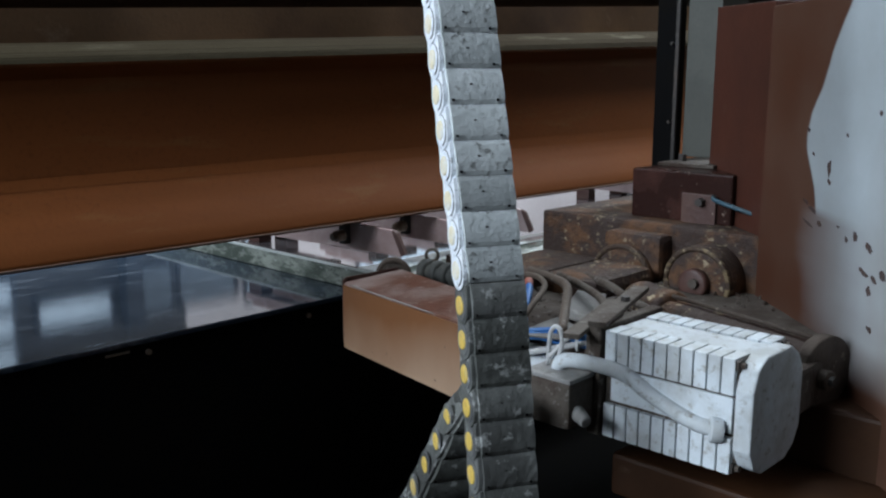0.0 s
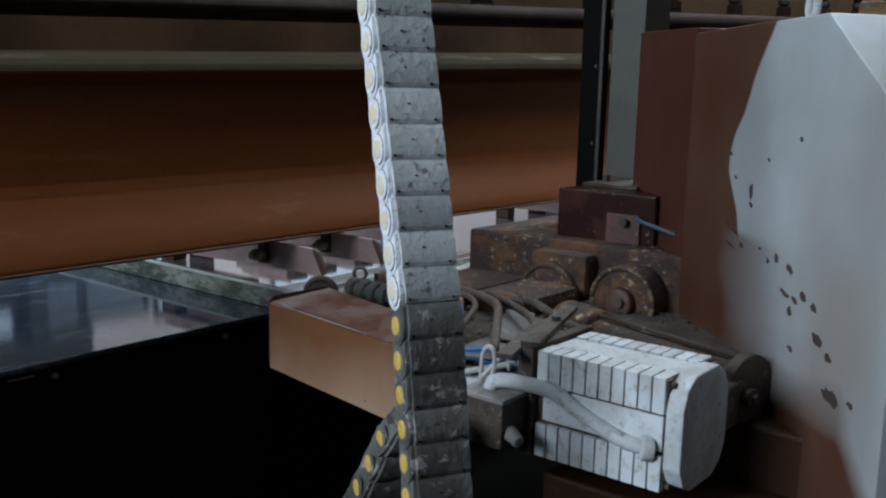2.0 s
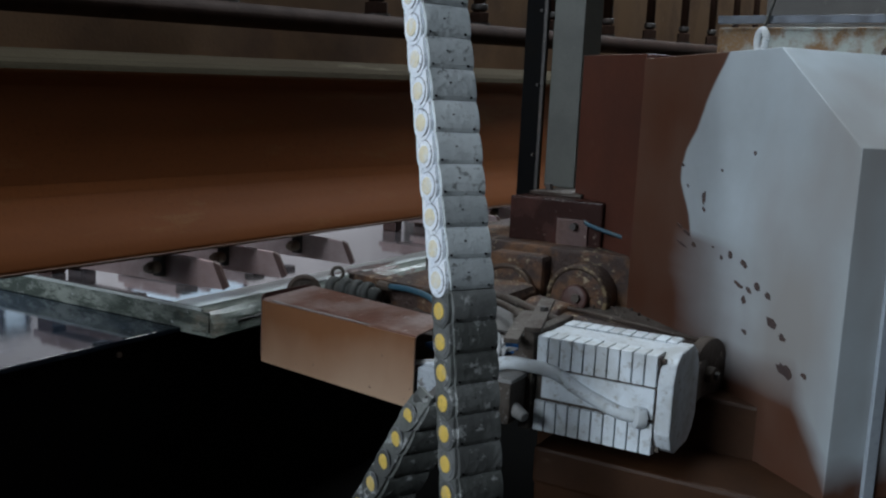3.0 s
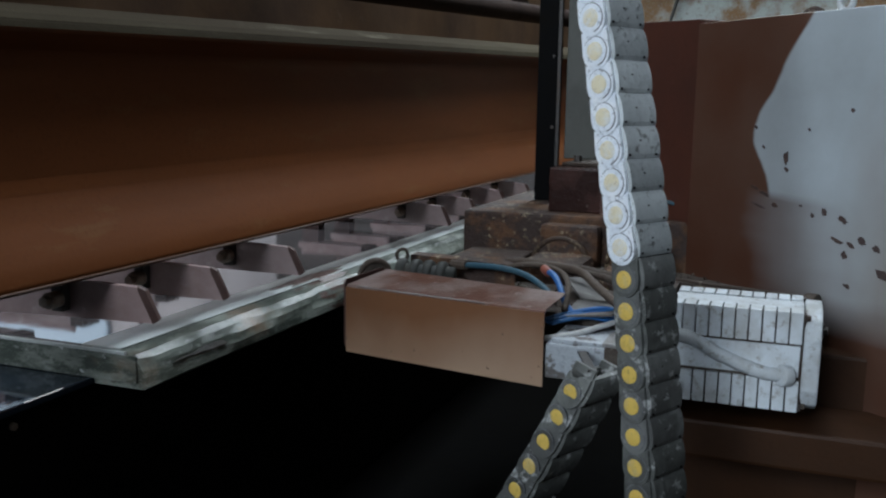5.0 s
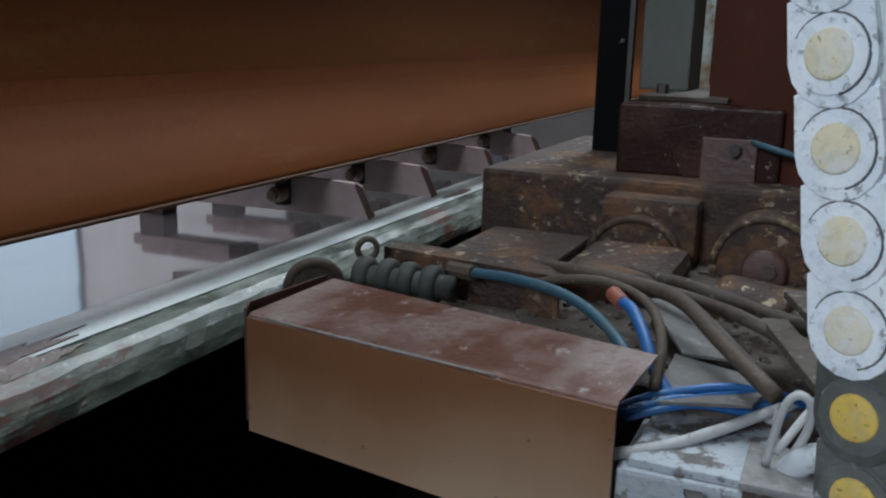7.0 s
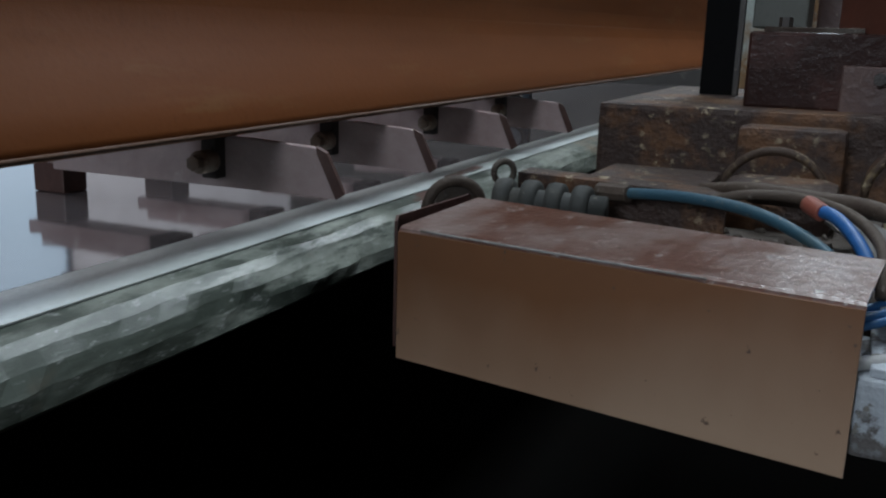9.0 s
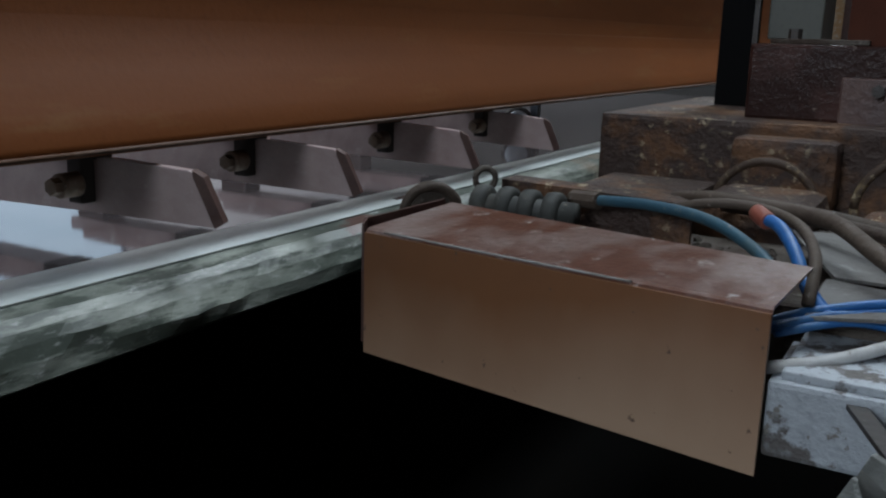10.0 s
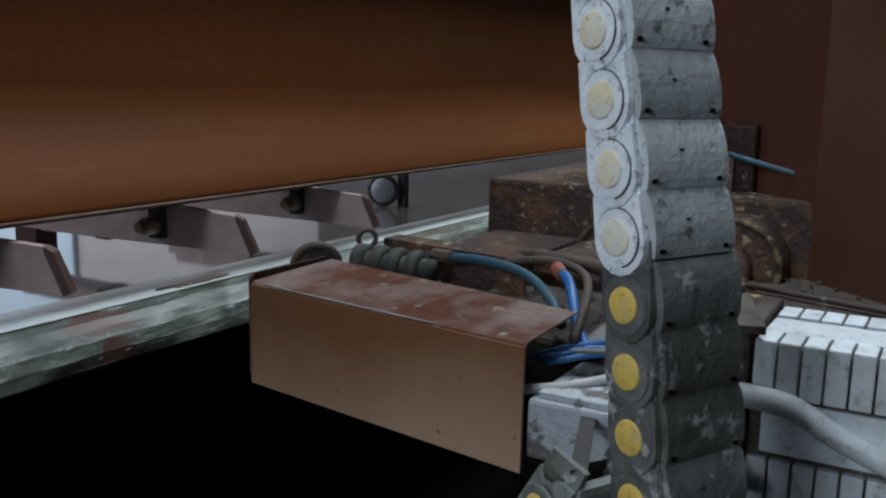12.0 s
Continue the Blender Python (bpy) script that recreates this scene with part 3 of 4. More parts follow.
def stone_slab():
    s = thing("stone_slab", (5, 2.8, 0.795), "thick veined grey stone slab with a wet polished top", "stone slab")
    bm = bmesh.new()
    rows = []
    outline = [(2.296, 0.793), (2.294, 0.779), (2.155, 0.779), (2.146, 0.786), (2.149, 0.809), (2.158, 0.830), (2.172, 0.846), (2.190, 0.857), (2.228, 0.8645), (2.30, 0.8645)]
    for k in range(301):
        x = 2.0 + 7.5 * k / 300
        ring = []
        for j, (y, z) in enumerate(outline):
            rough = noise.noise((x * 5.1, y * 9, z * 30)) * 0.010 + noise.noise((x * 19, y * 20, z * 60)) * 0.005
            w = 0.35 if j == 3 else 1.0 if 3 < j < 8 else 0.0
            ring.append(bm.verts.new((x, y + w * rough, z + w * 0.3 * rough)))
        rows.append(ring)
    for a, b in zip(rows, rows[1:]):
        for j in range(len(outline) - 1):
            bm.faces.new((a[j], a[j + 1], b[j + 1], b[j]))
    bm.faces.new(rows[0])
    bm.faces.new(rows[-1][::-1])
    join(bm, block(2.0, 9.5, 2.30, 5.2, 0.793, 0.8645))
    part("body", bm, "stone", s, "rough-broken veined grey stone edge")
    part("top", block(2.004, 9.496, 2.332, 5.196, 0.8645, 0.8674), "polished", s, "wet mirror-bright polished face")
    rnd = random.Random(8)

    def blot(cx, y, z, long, high, tilt, mat, label):
        out = []
        for k in range(22):
            a = 2 * math.pi * k / 22
            f = 1 + 0.35 * rnd.uniform(-1, 1)
            out.append((cx + math.cos(a) * long * f, math.sin(a) * high * f))
        out = [(x - cx, y) for x, y in out]
        part("stain" if mat != "hollow" else "hollow", prism(out, 0.002, pose(cx, y, z, tilt, 0, 0)), mat, s, label)

    # no cavity is cut; a flat dark patch gives the hollow's shade
    blot(2.22, 2.158, 0.825, 0.12, 0.017, 46, "hollow", "flat dark patch for the shade in a broken hollow")
    blot(2.95, 2.256, 0.8675, 0.19, 0.026, 0, "stain", "dried red-brown slurry stain")
    blot(3.02, 2.206, 0.8615, 0.10, 0.014, 28, "stain", "dried red-brown slurry stain")
    blot(4.75, 2.25, 0.8675, 0.10, 0.016, 0, "stain", "dried red-brown slurry stain")
    part("border", block(2.003, 9.497, 2.222, 2.3315, 0.8648, 0.8672), "border", s, "pale wet unpolished border")
    part("end_face", block(1.992, 1.9995, 2.17, 5.19, 0.7935, 0.857, 0.002), "stone", s, "veined sawn end face")
    # bright strip: the daylight on the end's top edge, put into colour
    part("end_arris", block(1.992, 1.9995, 2.20, 5.19, 0.8572, 0.8645, 0.001), "border", s, "upper arris, paled for the gate daylight on it")


def bench():
    t = thing("bench", (2, 3.1, 0.0), "dark wet steel machine bench with a front blackened for shade", "bench")
    part("top", block(-5, 10, 2.30, 5.4, 0.775, 0.792, 0.004), "steel_wet", t, "wet reflecting dark steel top")
    part("front", block(-5, 10, 2.31, 2.34, 0.02, 0.774), "black", t, "front plate, coloured near black for shade")
    for k in range(9):
        part("bolt", drum((-0.47 + 0.56 * k, 2.302, 0.748), (-0.47 + 0.56 * k, 2.311, 0.748), 0.009, seg=6), "bolt", t)
    for x in (1.12, 2.8, 4.5):
        part("slot_plate", block(x - 0.035, x + 0.035, 2.306, 2.3105, 0.757, 0.763), "bolt", t)


def hall_window(x0, x1, z0, z1, bars, slats):
    """A steel-framed opening in the rear wall with upright bars and louvre slats."""
    x = (x0 + x1) / 2
    w = thing("hall_window", (x, 8.99, z0), "steel-framed hall window with pale daylight behind", "window", "windows in the rear wall", "structure")
    part("pane", block(x0, x1, 8.985, 8.992, z0, z1), "daylight", w, "pale daylit pane")
    for k in range(bars + 2):
        u = x0 + (x1 - x0) * k / (bars + 1)
        part("mullion", block(u - 0.02, u + 0.02, 8.94, 8.984, z0 - 0.03, z1 + 0.03), "steel_dark", w)
    for k in range(slats + 2):
        z = z0 + (z1 - z0) * k / (slats + 1)
        part("slat", block(x0, x1, 8.93, 8.975, z - 0.032, z + 0.032), "steel_dark", w)


# glowing panes added for their reflections; the second one's bars imitate trestles
for span in ((0.4, 1.7, 2.0, 3.6, 1, 0), (1.9, 3.35, 2.0, 2.95, 4, 2), (3.55, 4.34, 2.28, 2.60, 0, 0), (4.64, 5.04, 2.10, 2.56, 0, 3),
             (5.10, 5.84, 2.10, 2.56, 0, 3), (5.97, 6.28, 2.0, 2.66, 0, 0), (7.7, 9.76, 1.6, 4.8, 0, 0)):
    hall_window(*span)


def hall_column():
    c = thing("hall_column", (4.48, 8.8, 0), "dark steel column before the rear wall", "column")
    part("shaft", block(4.39, 4.58, 8.74, 8.90, 0.02, 2.60, 0.01), "steel_dark", c)
    part("cap", block(4.36, 4.61, 8.70, 8.92, 2.60, 2.64, 0.006), "steel_dark", c)
    part("base_plate", block(4.32, 4.65, 8.68, 8.92, 0.0, 0.02), "steel_dark", c)


hall_column()
guide_beam()
stone_slab()
bench()


def slide_plate(x):
    f = thing("slide_plate", (x, 2.34, 0.915), "faded pinkish-brown steel slide plate bolted under the beam", "steel plate", "slide plates under the beam")
    out = [(2.15, 0.922), (2.135, 0.930), (2.165, 0.998), (2.185, 1.008), (2.30, 1.020), (2.62, 1.026), (2.62, 0.958), (2.30, 0.935)]
    turn = pose(x + 0.012, 2.335, 0, 0, 0, 23) @ Matrix(((0, 0, 1, 0), (1, 0, 0, -2.335), (0, 1, 0, 0), (0, 0, 0, 1)))
    part("plate", prism(out, 0.018, turn, 0.002), "pink", f)
    part("shoe_edge", prism([(2.147, 0.921), (2.132, 0.930), (2.162, 0.999), (2.18, 1.009), (2.178, 0.996), (2.152, 0.934)], 0.022, turn @ Matrix.Translation((0, 0, -0.002)), 0.001), "rust_dark", f, "dark shoe edge")
    part("hanger", block(x - 0.018, x + 0.008, 2.325, 2.355, 0.955, 1.04, 0.003), "bracket", f, "dark steel hanger")
    part("hook", block(x - 0.002, x + 0.045, 2.328, 2.352, 1.018, 1.036, 0.003), "bracket", f)
    bolt = part("bolt", drum((x - 0.05, 2.335, 0.985), (x - 0.016, 2.335, 0.985), 0.019, seg=16, bevel=0.003), "bolt", f, "", True)
    part("nut", drum((x - 0.064, 2.335, 0.985), (x - 0.045, 2.335, 0.985), 0.013, seg=6), "bolt", bolt)
    return f


def clamp_bar(x):
    c = thing("clamp_bar", (x, 2.55, 0.868), "faded pinkish steel bar ending in a black block", "clamp bar", "clamp bars behind the beam")
    turn = pose(x, 2.53, 0)
    part("end_block", block(-0.036, 0.036, 0.0, 0.045, 0.926, 0.960, 0.003, turn), "bracket", c, "black end block")
    part("bar", block(-0.034, 0.034, 0.046, 0.36, 0.928, 0.957, 0.003, turn), "pink", c)
    part("rib", block(-0.004, 0.004, 0.06, 0.36, 0.957, 0.985, 0.001, turn), "pink", c)
    part("pad", block(-0.03, 0.03, 0.26, 0.34, 0.868, 0.927, 0.003, turn), "rust_dark", c)
    return c


first_slide, first_clamp = slide_plate(1.96), clamp_bar(4.03)
for x in (2.24, 2.63, 3.90, 4.26, 4.73, 5.20):
    copy_thing(first_slide, pose(x, 2.34, 0.915))
for x, y in ((2.07, 2.72), (2.20, 2.72), (2.45, 2.72), (2.61, 2.72), (2.83, 2.72), (3.03, 2.72), (4.34, 2.55), (4.79, 2.55), (5.31, 2.55)):
    copy_thing(first_clamp, pose(x, y, 0.868))


def guide_roller():
    g = thing("guide_roller", (6.0, 2.62, 0.868), "pale steel roller on a dark post upon the slab", "roller")
    part("post", block(6.06, 6.09, 2.555, 2.585, 0.868, 1.06, 0.003), "steel_dark", g)
    part("wheel", drum((5.99, 2.60, 0.925), (6.03, 2.62, 0.925), 0.042, seg=28, bevel=0.004), "steel_pale", g, "", True)
    part("tyre", ring_tube((6.005, 2.607, 0.925), (0.9, 0.43, 0), 0.046, 0.010, n=28), "bracket", g, "", True)


guide_roller()


# ---- the carriage ----
def carriage_base():
    c = carried(thing("carriage_base", (2.4, 1.3, 0.55), "rusty cast carriage bed caked in stone dust", "machine bed"))
    part("bed", block(1.70, 2.45, 0.74, 1.87, 0.80, 0.90, 0.01), "dusty", c, "dust-caked flat bed")
    part("crossbeam", block(2.45, 3.3, 0.62, 1.894, 0.80, 1.065, 0.012), "rust", c, "flaking rusty crossbeam")
    part("ledge", block(2.556, 3.35, 1.27, 1.615, 1.064, 1.218, 0.006), "rust_gloss", c, "dark oxide-painted ledge box")
    ear = part("ear", block(2.545, 2.555, 1.315, 1.43, 1.06, 1.155, 0.003), "rust_dark", c)
    part("ear_bolt", drum((2.52, 1.36, 1.132), (2.546, 1.36, 1.132), 0.013, seg=6), "bracket", ear)
    part("apron", block(1.95, 3.2, -0.4, 1.20, 0.30, 0.799, 0.01), "apron", c, "brown lower apron")
    part("sole", block(2.2, 3.2, 1.20, 1.85, 0.62, 0.799, 0.01), "grime", c)
    part("lower_rail", block(1.70, 1.95, -0.4, 1.10, 0.56, 0.66, 0.01), "apron", c, "brown lower rail")
    part("strap", tube([(2.556, 1.33, 1.150), (2.50, 1.29, 1.146), (2.50, 1.20, 1.124), (2.50, 1.075, 1.096)], 0.0065, 8, 4), "teal", c, "sagging dusty blue strap", True)
    part("cheek", block(2.38, 2.46, 1.40, 1.60, 0.90, 1.04, 0.02), "rust", c)
    for y, z, r in ((1.265, 0.925, 0.105), (1.52, 0.90, 0.105)):
        hub = part("pulley_cover", drum((2.36, y, z), (2.46, y, z), r, seg=40, bevel=0.01), "rust", c, "round flaking pulley cover", True)
        part("rim", ring_tube((2.36, y, z), (1, 0, 0), r * 0.93, 0.008, n=40), "cream_rust", hub, "", True)
        part("hub", drum((2.33, y, z), (2.362, y, z), r * 0.42, seg=24, bevel=0.008), "rust_dark", hub, "", True)
        part("boss", drum((2.315, y - 0.01, z + 0.005), (2.333, y - 0.01, z + 0.005), 0.014, seg=8), "dusty", hub)
    part("shaft_cover", block(2.06, 2.36, 1.40, 1.60, 0.89, 0.955, 0.03), "rust", c, "rusty shaft cover")
    part("angle", sheet_strip([((1.985, 1.90, 0.90), (1.93, 1.55, 0.90)), ((1.985, 1.90, 0.972), (1.93, 1.55, 0.972)), ((2.035, 1.895, 0.974), (1.985, 1.545, 0.974))], 0.006), "rust", c, "rusty angle iron")
    part("back_bar", block(2.0, 2.40, 1.62, 1.84, 0.90, 0.945, 0.008), "rust", c)


def gear_motor():
    g = carried(thing("gear_motor", (2.02, 1.0, 0.79), "dust-brown cylindrical gear motor with flange", "motor"))
    part("barrel", drum((2.10, 1.20, 0.872), (1.985, 0.74, 0.866), 0.062, seg=36, bevel=0.01), "rust", g, "", True)
    part("neck", drum((2.14, 1.32, 0.88), (2.10, 1.19, 0.875), 0.080, seg=36, bevel=0.012), "rust", g, "", True)
    flange = part("flange", drum((1.99, 0.765, 0.868), (1.982, 0.735, 0.868), 0.082, seg=36, bevel=0.004), "grime", g, "", True)
    part("lug", drum((1.955, 0.745, 0.86), (1.948, 0.715, 0.86), 0.022, seg=16, bevel=0.004), "grime", flange, "", True)
    part("lug_bolt", drum((1.95, 0.72, 0.86), (1.947, 0.705, 0.86), 0.012, seg=6), "bracket", flange)
    for a in (40, 95, 150):
        part("tie_rod", tube([(2.12 + 0.070 * math.cos(radians(a)), 1.25, 0.875 + 0.070 * math.sin(radians(a))), (1.99 + 0.070 * math.cos(radians(a)), 0.76, 0.868 + 0.070 * math.sin(radians(a)))], 0.006, 6, 2), "grime", g, "", True)


def posts():
    p = carried(thing("mast_post", (2.91, 1.72, 1.066), "black steel mast post standing on the carriage", "post"))
    part("flange", block(2.916, 2.930, 1.672, 1.764, 1.066, 4.2), "black", p)
    part("web", block(2.930, 3.02, 1.712, 1.724, 1.066, 4.2), "black", p)
    part("lip", block(2.904, 2.916, 1.672, 1.684, 1.066, 4.2), "bracket", p)
    for z in (1.35, 1.62, 1.9):
        part("bolt", drum((2.905, 1.70, z), (2.917, 1.70, z), 0.006, seg=6), "bracket", p)
    q = carried(thing("column", (3.02, 1.60, 1.219), "olive-grey square steel column on a foot plate", "column"))
    part("shaft", block(2.932, 3.12, 1.53, 1.655, 1.23, 4.2, 0.004), "olive", q)
    part("foot_plate", block(2.68, 3.2, 1.40, 1.60, 1.219, 1.23, 0.002), "dusty", q, "dusty foot plate")
    for x, y in ((2.78, 1.565), (2.80, 1.44)):
        part("bolt", drum((x, y, 1.23), (x, y, 1.252), 0.015, seg=6), "bracket", q)
    g = carried(thing("guard_plate", (3.3, 1.43, 1.24), "dark brown guard plate behind the column", "guard plate"))
    part("sheet", block(3.29, 3.30, 1.33, 1.53, 1.236, 1.51, 0.002), "rust_dark", g)
    part("foot", block(3.20, 3.30, 1.36, 1.50, 1.219, 1.236, 0.002), "rust_dark", g)


def cabinet():
    a, b = Vector((2.749, 1.459, 0)), Vector((1.80, 0.445, 0))
    run = (b - a).normalized()
    back = Vector((run.y, -run.x, 0))
    if back.x < 0:
        back = -back
    z0 = 0.45
    foot = -0.4
    m = Matrix(((run.x, back.x, 0, a.x), (run.y, back.y, 0, a.y), (0, 0, 1, z0), (0, 0, 0, 1)))
    c = carried(thing("drive_cabinet", (a.x, a.y, z0), "tall sheet-steel drive cabinet, grey paint chipped over brown oxide", "cabinet"))

    def put(name, bm, mat, label=""):
        me = finish(bm, mat, False)
        ob = new(name, me)
        ob.parent = c
        ob.matrix_parent_inverse = Matrix.Identity(4)
        ob.matrix_basis = Matrix.Translation(-a - Vector((0, 0, z0))) @ m
        BASE[ob.name] = BASE[c.name]
        return tagged(ob, label)

    top, length = 1.692 - z0, 1.432
    side = Matrix(((1, 0, 0, 0), (0, 0, 1, 0), (0, 1, 0, 0), (0, 0, 0, 1)))
    low = 1.462 - z0
    put("front_sheet", prism([(0.46, 0), (1.0, 0), (1.05, foot), (length, foot), (length, low), (1.125, top), (0.46, top)], 0.55, side, 0.003), "chipped")
    put("side_sheet", prism([(0, 0.6), (0.455, 0.6), (0.455, top + 0.015), (0, top + 0.03)], 0.5, side @ Matrix.Translation((0, 0, 0.008)), 0.003), "oxide_red", "dark oxide-red side sheet")
    rnd = random.Random(21)
    for along, up, rx, rz in ((0.729, 0.929, 7, 5), (0.763, 0.873, 6, 4), (0.924, 0.928, 6, 4), (1.06, 0.982, 6, 5), (0.849, 0.848, 8, 19), (0.853, 0.815, 8, 6),
                              (0.739, 0.754, 14, 4), (0.775, 0.740, 20, 5), (0.819, 0.711, 11, 6), (0.757, 0.704, 26, 3), (0.913, 0.719, 6, 3),
                              (0.957, 0.697, 7, 6), (0.995, 0.710, 10, 10), (1.057, 0.696, 14, 8), (1.044, 0.639, 20, 6), (1.088, 0.633, 11, 7),
                              (1.122, 0.648, 12, 9), (1.165, 0.633, 12, 8), (1.07, 0.604, 9, 10), (1.192, 0.570, 20, 13), (1.236, 0.544, 14, 8),
                              (1.087, 0.523, 11, 6), (1.255, 0.468, 26, 15), (1.326, 0.475, 10, 7)):
        out = []
        for k in range(14):
            q = 2 * math.pi * k / 14
            f = 0.001 * (1 + 0.3 * rnd.uniform(-1, 1))
            out.append((along + math.cos(q) * rx * f, up + (math.sin(q) * rz - 0.25 * math.cos(q) * rx) * f))
        put("paint_chip", prism(out, 0.0015, side @ Matrix.Translation((0, 0, -0.0012))), "paint_chip", "bare chip in the grey paint")
    put("end_rib", block(length + 0.001, length + 0.012, 0.10, 0.13, 0.0, low - 0.02, 0.002), "grey_paint")
    put("end_rib", block(length + 0.001, length + 0.012, 0.30, 0.33, 0.0, low - 0.02, 0.002), "grey_paint")
    put("lifting_eye", ring_tube((0.97, 0.05, top + 0.028), (0.2, 1, 0), 0.027, 0.009), "motor", "pale lifting eye")
    put("top_box", block(1.30, 1.42, 0.20, 0.40, low + 0.10, low + 0.24, 0.006), "motor", "white box on the sloping top")


def cover_box():
    c = carried(thing("cover_box", (1.56, 1.64, 0.756), "brown folded sheet-steel cover with dusty top", "cover"))
    fl, fr = Vector((1.607, 1.93, 0)), Vector((1.508, 1.352, 0))
    bl, br = Vector((1.79, 1.892, 0)), Vector((1.652, 1.335, 0))

    def at(v, z):
        return (v.x, v.y, z)

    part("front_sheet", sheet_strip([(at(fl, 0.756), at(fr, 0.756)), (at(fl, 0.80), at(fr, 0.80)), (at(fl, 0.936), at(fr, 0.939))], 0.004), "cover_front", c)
    part("top_sheet", sheet_strip([(at(fl + Vector((-0.0015, 0, 0)), 0.934), at(fr + Vector((-0.0015, 0, 0)), 0.937)), (at(fl + Vector((0.001, 0, 0)), 0.9395), at(fr + Vector((0.001, 0, 0)), 0.9425)),
                                   (at(fl + Vector((0.008, 0, 0)), 0.942), at(fr + Vector((0.008, 0, 0)), 0.945)), (at(bl, 0.958), at(br, 0.962))], 0.003), "cover", c, "dusty brown top sheet")
    up = Vector((0.0, 0.008, 0))
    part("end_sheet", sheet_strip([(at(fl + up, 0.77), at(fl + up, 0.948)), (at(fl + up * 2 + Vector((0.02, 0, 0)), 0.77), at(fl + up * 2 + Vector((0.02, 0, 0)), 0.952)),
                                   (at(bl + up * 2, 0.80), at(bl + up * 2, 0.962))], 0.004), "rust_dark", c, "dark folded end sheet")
    # pale tube for the worn fold and the highlight along it
    part("worn_fold", tube([at(fl + (fr - fl) * 0.06 + Vector((0.0, 0, 0)), 0.9405), at(fl + (fr - fl) * 0.4, 0.9412), at(fl + (fr - fl) * 0.72, 0.9425)], 0.0016, 6, 4), "pale_dust", c, "worn fold with its edge highlight drawn pale")
    part("lower_edge", tube([at(fl + Vector((0, -0.002, 0)), 0.757), at((fl + fr) / 2, 0.757), at(fr, 0.757)], 0.003, 6, 2), "rust_dark", c)


def motor():
    x0, x1, z0, z1 = 1.612, 1.835, 0.735, 0.972
    y0, y1 = 0.765, 1.075
    cx, cz = (x0 + x1) / 2, (z0 + z1) / 2
    m = carried(thing("electric_motor", (cx, 0.92, z0), "square finned electric motor whitened with stone slurry", "motor"))
    part("body", block(x0 + 0.012, x1 - 0.012, y0, y1, z0 + 0.012, z1 - 0.012, 0.006), "dusty", m)
    n = 10
    step = (y1 - y0 - 0.01) / n
    deep, tall = 0.062, 0.075
    for sx in (0, 1):
        for sz in (0, 1):
            fx0, fx1 = (x0, x0 + deep) if sx == 0 else (x1 - deep, x1)
            fz0, fz1 = (z0, z0 + tall) if sz == 0 else (z1 - tall, z1)
            for k in range(n):
                ya = y0 + 0.008 + k * step
                part("fin", block(fx0, fx1, ya, ya + step * 0.90, fz0, fz1, 0.003), "motor", m)
    octo = [(0.113, -0.062), (0.113, 0.060), (0.088, 0.098), (0.052, 0.121), (-0.060, 0.121), (-0.095, 0.100), (-0.113, 0.058),
            (-0.113, -0.064), (-0.092, -0.102), (-0.056, -0.121), (0.050, -0.121), (0.090, -0.100)]
    turn = Matrix(((1, 0, 0, cx), (0, 0, -1, y0 + 0.004), (0, 1, 0, cz), (0, 0, 0, 1)))
    cap = part("end_cap", prism(octo, 0.038, turn, 0.006), "motor", m, "many-sided slurry-white end cap")
    for sx in (-1, 1):
        for sz in (-1, 1):
            # thin dark blocks stand in for the shaded corner recesses
            part("socket", block(cx + sx * 0.098 - 0.011, cx + sx * 0.098 + 0.011, y0 + 0.001, y0 + 0.0075, cz + sz * 0.105 - 0.010, cz + sz * 0.105 + 0.010, 0.002), "bracket", cap, "dark block for the shade in a bolt recess")
            part("bolt", drum((cx + sx * 0.098, y0 - 0.008, cz + sz * 0.105), (cx + sx * 0.098, y0 + 0.012, cz + sz * 0.105), 0.007, seg=6), "dusty", cap)
    part("flange", block(x0 - 0.01, x1 + 0.02, y1, y1 + 0.03, z0, z1 + 0.008, 0.004), "dusty", m, "dust-caked mounting flange")
    part("top_panel", block(x0 + deep + 0.006, x1 - deep - 0.006, y0 + 0.006, y1 - 0.004, z1 - 0.014, z1 - 0.003, 0.003), "motor", m)
    part("side_panel", block(x0 + 0.004, x0 + 0.014, y0 + 0.01, y1 - 0.02, z0 + tall + 0.008, z1 - tall - 0.006, 0.003), "motor", m)
    part("power_cable", tube([(1.575, 1.165, 0.872), (1.565, 1.145, 0.898), (1.572, 1.095, 0.905), (1.605, 1.02, 0.89), (1.612, 0.95, 0.855), (1.612, 0.86, 0.825), (1.62, 0.80, 0.82)], 0.0165, 14), "motor", m, "thick slurry-white power cable", True)
    part("cable_gland", drum((1.605, 0.815, 0.822), (1.62, 0.795, 0.82), 0.026, seg=20, bevel=0.003), "motor", m, "", True)


